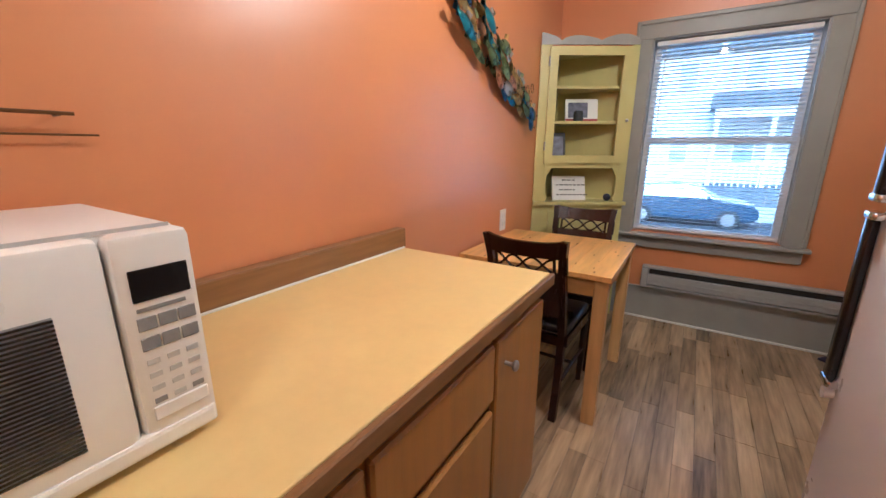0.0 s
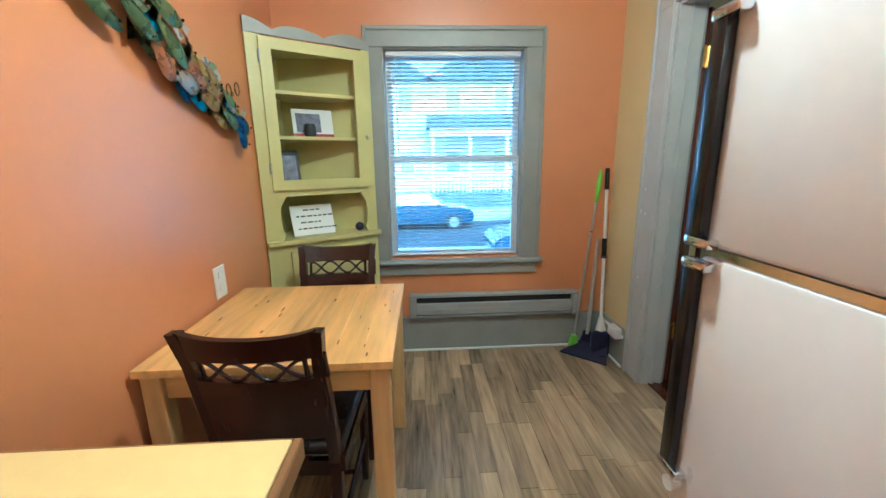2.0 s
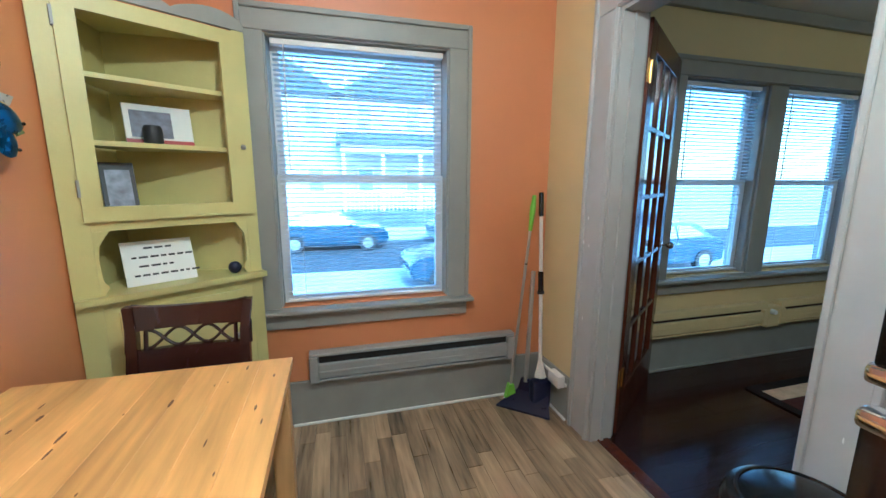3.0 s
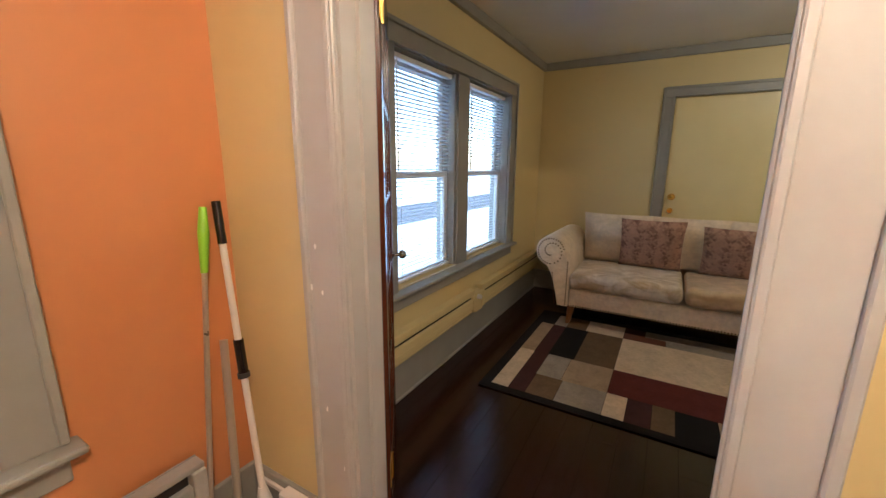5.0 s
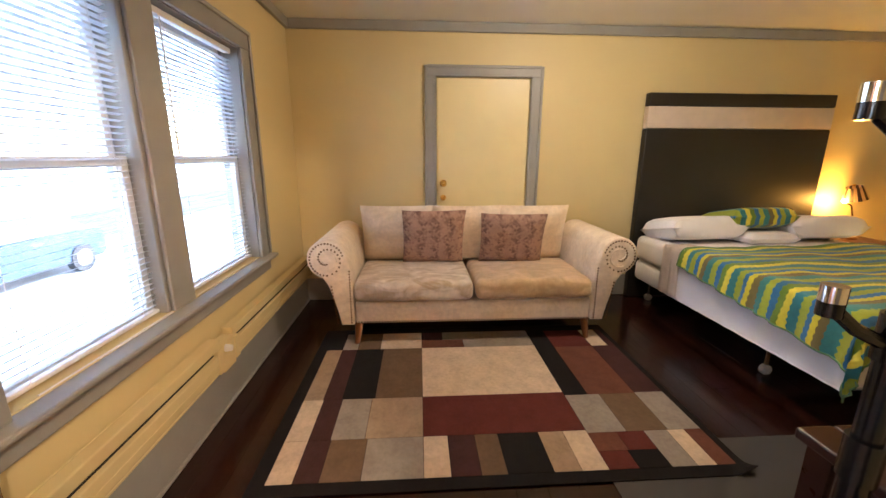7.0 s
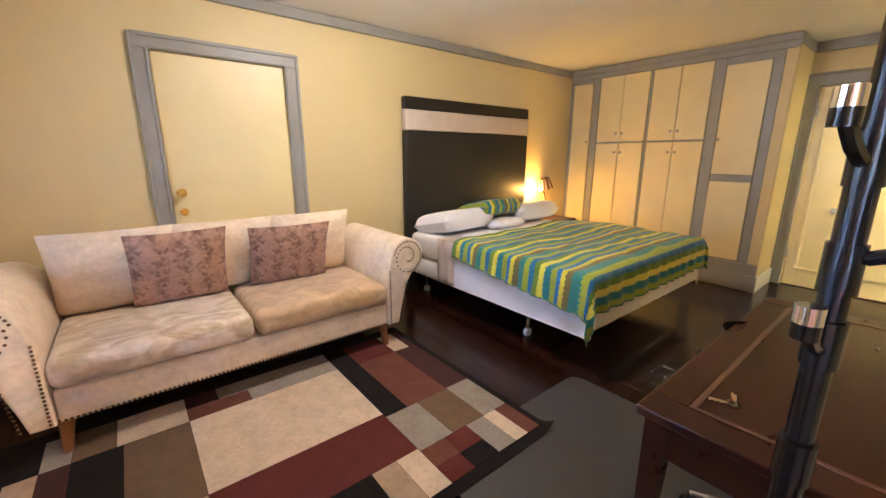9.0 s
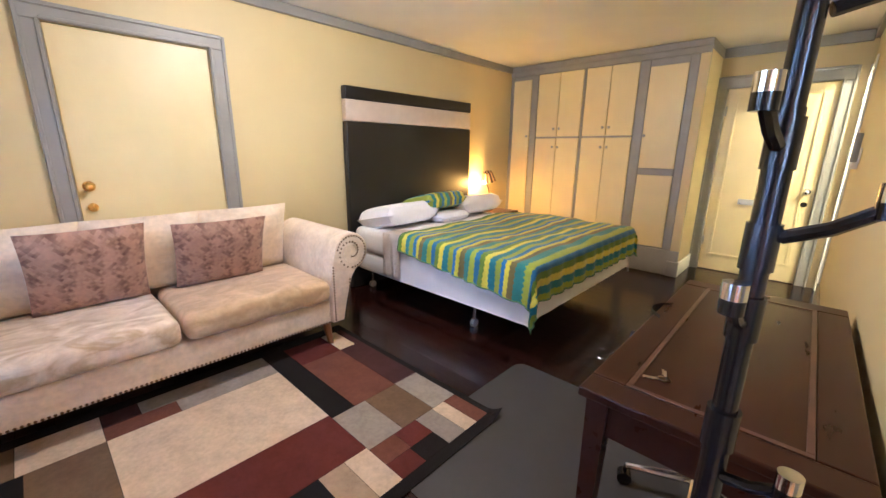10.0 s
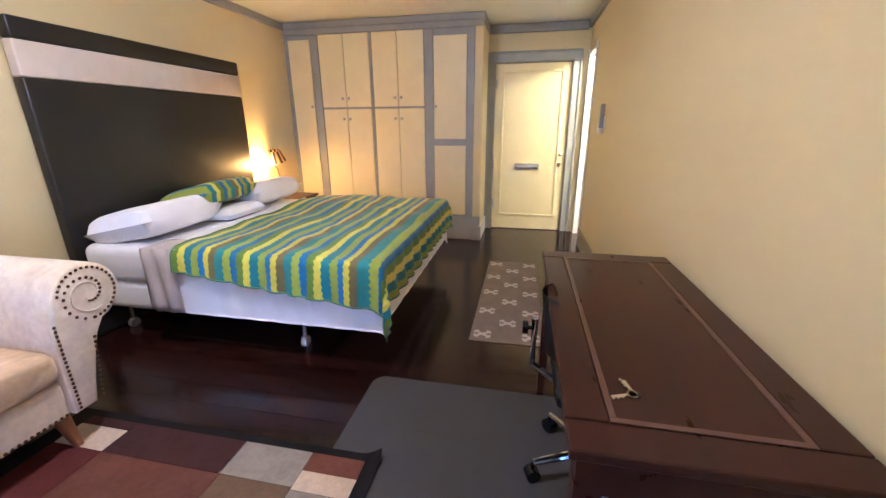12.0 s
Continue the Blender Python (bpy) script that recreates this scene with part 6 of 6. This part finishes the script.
def headboard():
    o = thing("headboard", (5.02, -0.5, 0.003), "tall dark brown leather headboard with a cream band", "headboard")
    for nm, z0, z1, m, lb in (("lower_panel", 0.003, 1.594, M_headboard, ""), ("band", 1.596, 1.786, M_strip, "cream leather band"), ("upper_panel", 1.788, 1.90, M_headboard, "")):
        part(nm, B(4.985, XE - 0.022, -1.382, 0.378, z0, z1, 0.012, 3), m, o, lb, True)


headboard()


def bed():
    o = thing("bed", ((BX0 + BX1) / 2, (BY0 + BY1) / 2, 0), "double bed on casters with white box spring and sheet", "bed")
    part("frame_rail", B(BX0 + 0.25, BX1, BY1 - 0.22, BY1 - 0.18, 0.17, 0.21), M_black, o)
    part("frame_rail", B(BX0 + 0.25, BX1, BY0 + 0.18, BY0 + 0.22, 0.17, 0.21), M_black, o)
    part("cross_rail", B(BX0 + 0.5, BX0 + 0.54, BY0 + 0.2205, BY1 - 0.2205, 0.17, 0.205), M_black, o)
    for fx in (3.585, 4.90):
        for fy in (BY0 + 0.20, BY1 - 0.16):
            lg = part("leg", R((fx, fy, 0.06), (fx, fy, 0.17), 0.012), M_chrome, o)
            part("caster", R((fx - 0.016, fy, 0.0275), (fx + 0.016, fy, 0.0275), 0.0335, seg=16), M_mw, lg, "white caster", True)
    part("box_spring", B(BX0 + 0.02, BX1, BY0 + 0.02, BY1 - 0.02, 0.2105, 0.40, 0.04, 3), M_sheet, o, "", True)
    part("mattress", B(BX0, BX1, BY0, BY1, 0.401, BZ, 0.06, 4), M_sheet, o, "", True)


bed()


def sheet_in(bm, lay, t):
    """Gives a cloth its thickness: an inner layer and a closed rim."""
    outer = bm.faces[:]
    rim = [e for e in bm.edges if len(e.link_faces) == 1]
    twin = {v: bm.verts.new(v.co - v.normal * t) for v in bm.verts[:]}
    for f in outer:
        g = bm.faces.new([twin[l.vert] for l in f.loops][::-1])
        for l, k in zip(g.loops, list(f.loops)[::-1]):
            l[lay].uv = k[lay].uv
    for e in rim:
        a, b = e.verts
        g = bm.faces.new((a, b, twin[b], twin[a]))
        for l in g.loops:
            l[lay].uv = e.link_loops[0][lay].uv
    bmesh.ops.recalc_face_normals(bm, faces=bm.faces)


def drape(name, thing_label, cat, xh, xf_over, y_over_n, y_over_s, top, material, seed, amp, out, hem, parent_at, corner=0.15, skew=0.0):
    """A cloth laid over the bed: flat on top, hanging over the north side, the foot and the south side."""
    o = thing(name, parent_at, thing_label, cat)
    bm = bmesh.new()
    lay = bm.loops.layers.uv.verify()
    r = 0.05
    Lu = (xh - BX0) + xf_over
    Lv = (BY1 - BY0) + y_over_n + y_over_s
    nu, nv = max(8, int(Lu / 0.028)), int(Lv / 0.028)

    def fold(a):
        """along a line past an edge: (outward, drop)"""
        if a <= 0:
            return a, 0.0
        t = min(a / (r * 1.57), 1) * math.pi / 2
        return r * math.sin(t), r * (1 - math.cos(t)) + max(0, a - r * 1.57)
    V, UV = [], []
    for i in range(nu + 1):
        u = Lu * i / nu
        row = []
        for j in range(nv + 1):
            v = Lv * j / nv
            ou, du = fold(u - (xh - BX0) + 0.02)
            on, dn = fold((v - (Lv - y_over_n)) + 0.02 + skew * (u / Lu - 0.5))
            os_, ds = fold((y_over_s - v) + 0.02 - skew * (u / Lu - 0.5))
            x = BX0 - ou + 0.02 - (out if du > 0 else 0)
            y = (BY1 + on - 0.02 + (out if dn > 0 else 0)) if v > Lv / 2 else (BY0 - os_ + 0.02 - (out if ds > 0 else 0))
            z = top - max(du, 0) - max(dn, ds, 0)
            if du > 0 and dn > 0:
                z = top - max(du, dn) - corner * min(du, dn)
                x -= 0.10 * min(du, dn)
                y += 0.06 * min(du, dn)
            if du > 0 and ds > 0:
                z = top - max(du, ds) - 0.15 * min(du, ds)
                x -= 0.05 * min(du, ds)
            nz = noise.noise(Vector((u * 2.2 + seed, v * 2.2, 0.3))) + 0.5 * noise.noise(Vector((u * 6 + seed, v * 6, 1.3)))
            hang = min(1, (du + dn + ds) / 0.2)
            if du + dn + ds < 0.01:
                z += amp * (nz + 0.55)
            else:
                fld = amp * 1.1 * math.sin((u if dn >= du else v) * 21 + seed + 2 * nz) * hang
                if dn >= du and dn >= ds:
                    y += abs(fld) + 0.004 * hang
                elif du >= ds:
                    x -= abs(fld) + 0.004 * hang
                else:
                    y -= abs(fld) + 0.004 * hang
                z += amp * 0.55 * (1 - hang)
            z = max(z, 0.215)
            row.append(bm.verts.new((x, y, z)))
            UV.append((u, v))
        V.append(row)
    bm.verts.index_update()
    for i in range(nu):
        for j in range(nv):
            f = bm.faces.new((V[i][j], V[i + 1][j], V[i + 1][j + 1], V[i][j + 1]))
            f.smooth = True
            for l in f.loops:
                l[lay].uv = UV[l.vert.index]
    bmesh.ops.recalc_face_normals(bm, faces=bm.faces)
    rim = [v.co.copy() for v in V[0]] + [r[-1].co.copy() for r in V] + [v.co.copy() for v in V[-1][::-1]] + [r[0].co.copy() for r in V[::-1]]
    rim = [p for p, q in zip(rim, rim[1:] + rim[:1]) if (p - q).length > 1e-4]
    bm.normal_update()
    sheet_in(bm, lay, 0.006)
    part("cloth", bm, material, o, "", True, 80)
    part("hem", tube(bmesh.new(), rim, 0.0055, 6, True), hem, o, "stitched hem", True)
    return o


drape("bed_sheet", "white cotton sheet hanging over the bed side", "sheet", 4.42, 0.36, 0.385, 0.36, BZ + 0.006, M_sheet, 3.1, 0.006, 0.0, M_sheet, (3.7, -0.5, BZ), 0.0)
drape("comforter", "green, yellow and blue striped cotton comforter on the bed", "comforter", 4.22, 0.25, 0.21, 0.30, BZ + 0.03, M_stripe, 7.7, 0.027, 0.03, M_hem, (3.6, -0.5, BZ + 0.02), 0.6, 0.15)


def sheet_fold():
    o = thing("folded_sheet", (4.35, 0.38, 0.3), "pale pink sheet edge folded down over the bed side", "sheet")
    bm = bmesh.new()
    V = []
    for i in range(15):
        x = 4.20 + 0.25 * i / 14
        row = []
        for j in range(15):
            d = 0.60 * j / 14
            y = 0.20 + d if d < 0.215 else 0.428 + 0.012 * math.sin(x * 60 + d * 4)
            z = BZ + 0.032 - 0.014 * (i / 14) if d < 0.215 else BZ + 0.02 - (d - 0.215)
            row.append(bm.verts.new((x + 0.02 * (d if d > 0.2 else 0), y, z)))
        V.append(row)
    for i in range(14):
        for j in range(14):
            bm.faces.new((V[i][j], V[i + 1][j], V[i + 1][j + 1], V[i][j + 1]))
    bmesh.ops.solidify(bm, geom=bm.faces[:], thickness=-0.006)
    part("cloth", bm, M_sheet_pink, o, "", True, 80)


sheet_fold()


def bed_pillow(x, y, z, w, d, h, tilt, turn, material, label, uv=False):
    o = thing("pillow", (x, y, z), label, "pillow", "pillows on the bed")
    rot = Matrix.Rotation(radians(turn), 3, "Z") @ Matrix.Rotation(radians(tilt), 3, "X")
    part("case", cushion(bmesh.new(), (x, y, z + h / 2), (w, d, h), 7.0, 18, rot, 0.05, uv), material, o, "", True)


bed_pillow(4.70, 0.02, BZ + 0.005, 0.66, 0.47, 0.20, 12, 92, M_sheet, "white cotton pillow against the headboard")
bed_pillow(4.70, -1.05, BZ + 0.005, 0.66, 0.47, 0.20, 12, 88, M_sheet, "white cotton pillow against the headboard")
bed_pillow(4.60, -0.50, BZ + 0.0, 0.42, 0.40, 0.10, 4, 90, M_sheet, "small flat white pillow")
bed_pillow(4.70, -0.46, BZ + 0.10, 0.60, 0.44, 0.17, 14, 94, M_stripe, "green and blue striped pillow lying on the white ones", True)


def bedside():
    o = thing("nightstand", (4.83, -1.76, 0), "small dark wooden nightstand beside the bed", "nightstand")
    part("top", B(4.62, 5.05, -1.98, -1.50, 0.56, 0.585, 0.004, 1), M_desk, o)
    part("body", B(4.64, 5.05, -1.96, -1.52, 0.12, 0.5595), M_desk, o)
    for fx in (4.66, 5.03):
        for fy in (-1.94, -1.54):
            part("leg", B(fx - 0.015, fx + 0.015, fy - 0.015, fy + 0.015, 0, 0.1195), M_desk, o)
    l = thing("bedside_lamp", (4.93, -1.72, 0.585), "small bedside lamp with a striped shade, lit", "lamp")
    part("foot", lathe(bmesh.new(), [(0.07, 0), (0.07, 0.012), (0.02, 0.025), (0.012, 0.04)], (4.93, -1.74, 0.585), 20), M_bronze, l, "", True)
    part("stem", tube(bmesh.new(), [(4.93, -1.74, 0.62), (4.93, -1.74, 0.80), (4.935, -1.71, 0.90), (4.955, -1.65, 0.94)], 0.007, 8), M_bronze, l, "", True)
    ax = Vector((0.0, 0.30, 1)).normalized()
    c0 = Vector((4.94, -1.735, 0.96))
    sh = None
    q = ax.to_track_quat("Z", "Y")
    M_s1, M_s2 = mat("dark_lamp_stripe", (0.05, 0.03, 0.02), 0.7), mat("beige_lamp_stripe", (0.5, 0.36, 0.2), 0.7)
    for k in range(20):
        bm = bmesh.new()
        a0, a1 = 2 * math.pi * k / 20, 2 * math.pi * (k + 1) / 20
        vs = [bm.verts.new(c0 + q @ Vector((r * math.cos(a), r * math.sin(a), z))) for r, a, z in ((0.098, a0, 0), (0.098, a1, 0), (0.062, a1, 0.125), (0.062, a0, 0.125))]
        bm.faces.new(vs)
        bmesh.ops.solidify(bm, geom=bm.faces[:], thickness=0.002)
        part("shade_panel", bm, (M_s1, M_s2)[k % 2], l)
    part("finial", ball(bmesh.new(), c0 + ax * 0.14, 0.012), M_brass, l, "", True)
    part("bulb", ball(bmesh.new(), (4.955, -1.655, 0.945), 0.024), glow("warm_bulb", (1.0, 0.62, 0.22), 2.5), l, "glowing bulb", True)


bedside()


# ---- built-in closet ----
def closet():
    o = thing("closet", (3.92, YC, 0), "built-in closet wall with cream doors and grey frame", "closet", "", "structure")
    # carcass behind the face
    part("face_frame_back", B(2.77, XE - 0.001, YC - 0.03, YC - 0.012, 0.0, ZC - 0.002), M_grey, o)
    part("return_wall", B(2.77, 2.79, YS + 0.001, YC - 0.0305, 0.0, ZC - 0.002), M_yellow, o, "pale yellow return wall")
    doors = ((4.757, 5.03, 0.30, 2.262, 4.785, 1.545), (4.352, 4.653, 0.30, 1.515, 4.39, 1.405), (4.047, 4.349, 0.30, 1.515, 4.315, 1.405), (4.352, 4.653, 1.537, 2.306, 4.39, 1.632), (4.047, 4.349, 1.537, 2.306, 4.315, 1.632))
    doors2 = ((3.722, 4.012, 0.30, 1.515, 3.757, 1.405), (3.419, 3.719, 0.30, 1.515, 3.684, 1.405), (3.722, 4.012, 1.537, 2.306, 3.757, 1.632), (3.419, 3.719, 1.537, 2.306, 3.684, 1.632), (2.944, 3.309, 1.18, 2.24, 3.285, 1.53), (2.944, 3.309, 0.305, 1.106, 0, 0))
    for x0, x1, z0, z1, kx, kz in doors + doors2:
        d = part("closet_door", B(x0 + 0.002, x1 - 0.002, YC - 0.0118, YC + 0.008, z0, z1, 0.003, 1), M_cream_door, o, "cream yellow closet door")
        if kx:
            bm = R((kx, YC + 0.0082, kz), (kx, YC + 0.02, kz), 0.007)
            ball(bm, (kx, YC + 0.027, kz), 0.015, (1, 0.7, 1))
            part("knob", bm, M_pad, d, "small grey knob", True)
    # raised frame members
    for x0, x1, z0, z1 in ((5.032, XE - 0.001, 0.29, 2.30), (4.66, 4.752, 0.29, 2.31), (4.016, 4.043, 0.30, 2.306), (3.313, 3.415, 0.29, 2.31), (2.86, 2.94, 0.29, 2.31), (2.944, 3.309, 1.11, 1.176)):
        part("face_frame", B(x0, x1, YC - 0.0118, YC + 0.004, z0, z1, 0.003, 1), M_grey, o)
    part("frame_rail", B(4.047, 4.653, YC - 0.0118, YC + 0.003, 1.517, 1.535), M_grey, o)
    part("frame_rail", B(3.419, 4.012, YC - 0.0118, YC + 0.003, 1.517, 1.535), M_grey, o)
    part("top_rail", B(2.77, XE - 0.001, YC - 0.0118, YC + 0.012, 2.312, ZC - 0.003, 0.004, 1), M_grey, o)
    part("crown", B(2.755, XE - 0.001, YC + 0.0122, YC + 0.035, 2.37, ZC - 0.003, 0.008), M_grey, o)
    part("crown", B(2.755, 2.7698, YS + 0.036, YC + 0.012, 2.345, ZC - 0.003, 0.004, 1), M_grey, o)
    part("base_rail", B(2.77, XE - 0.001, YC - 0.0118, YC + 0.010, 0.0, 0.287, 0.004, 1), M_grey, o)
    part("end_post", B(2.77, 2.856, YC - 0.0118, YC + 0.006, 0.288, 2.311, 0.003, 1), M_yellow, o, "pale yellow end post")
    part("post_plinth", B(2.752, 2.87, YC + 0.0102, YC + 0.03, 0.0, 0.17, 0.004, 1), M_grey, o)
    part("return_base", B(2.752, 2.7698, YS + 0.036, YC + 0.010, 0.0, 0.17, 0.004, 1), M_white, o)


closet()


def intercom():
    y = -1.62
    o = thing("wall_phone", (XP1, y, 1.25), "small white intercom box with a dark handset on the wall", "intercom")
    part("box", B(XP1 + 0.001, XP1 + 0.04, y - 0.10, y - 0.02, 1.25, 1.33, 0.006), M_mw, o, "", True)
    part("handset", B(XP1 + 0.012, XP1 + 0.05, y + 0.02, y + 0.045, 1.30, 1.50, 0.008), M_mwgrey, o, "dark grey handset", True)
    part("cradle", B(XP1 + 0.001, XP1 + 0.0118, y - 0.015, y + 0.05, 1.29, 1.40, 0.002, 1), M_mw, o)


intercom()


# ---- floor boards ----
def planks(parent, x0, x1, y0, y1, w, lengths, along, material, zt, thick, seed, gap=0.0012):
    """Boards laid in rows with staggered ends; alike boards share one mesh."""
    rn = random.Random(seed)
    shared = {}
    a0, a1, b0, b1 = (y0, y1, x0, x1) if along == "y" else (x0, x1, y0, y1)
    b = b0
    while b < b1 - 0.01:
        bw = min(w, b1 - b)
        a = a0 - rn.random() * lengths[0] * 0.9
        while a < a1:
            L = rn.choice(lengths)
            s, e = max(a, a0), min(a + L, a1)
            a += L
            if e - s < 0.02:
                continue
            key = (round(e - s, 3), round(bw, 3))
            dims = (bw - gap, e - s - gap) if along == "y" else (e - s - gap, bw - gap)
            if key not in shared:
                bm = bmesh.new()
                box(bm, -dims[0] / 2, dims[0] / 2, -dims[1] / 2, dims[1] / 2, zt - thick, zt)
                top = [ed for ed in bm.edges if ed.verts[0].co.z > zt - 1e-4 and ed.verts[1].co.z > zt - 1e-4]
                bmesh.ops.bevel(bm, geom=top, offset=0.0008, segments=1, affect="EDGES")
                me = bpy.data.meshes.new("plank")
                bm.to_mesh(me)
                bm.free()
                me.materials.append(material)
                shared[key] = me
            p = new("plank", shared[key])
            p.parent = parent
            p.location = ((b + bw / 2, (s + e) / 2, 0) if along == "y" else ((s + e) / 2, b + bw / 2, 0))
        b += w


planks(floor_k, XW, XP0 + 0.055, YK, YN - 0.001, 0.078, (0.42, 0.62, 0.5), "y", M_plank, 0.0, 0.0038, 4)
planks(floor_l, XP0 + 0.064, XE, YS, YN, 0.135, (1.5, 1.9, 1.2), "x", M_dark_floor, 0.0, 0.0058, 8, gap=0.0006)
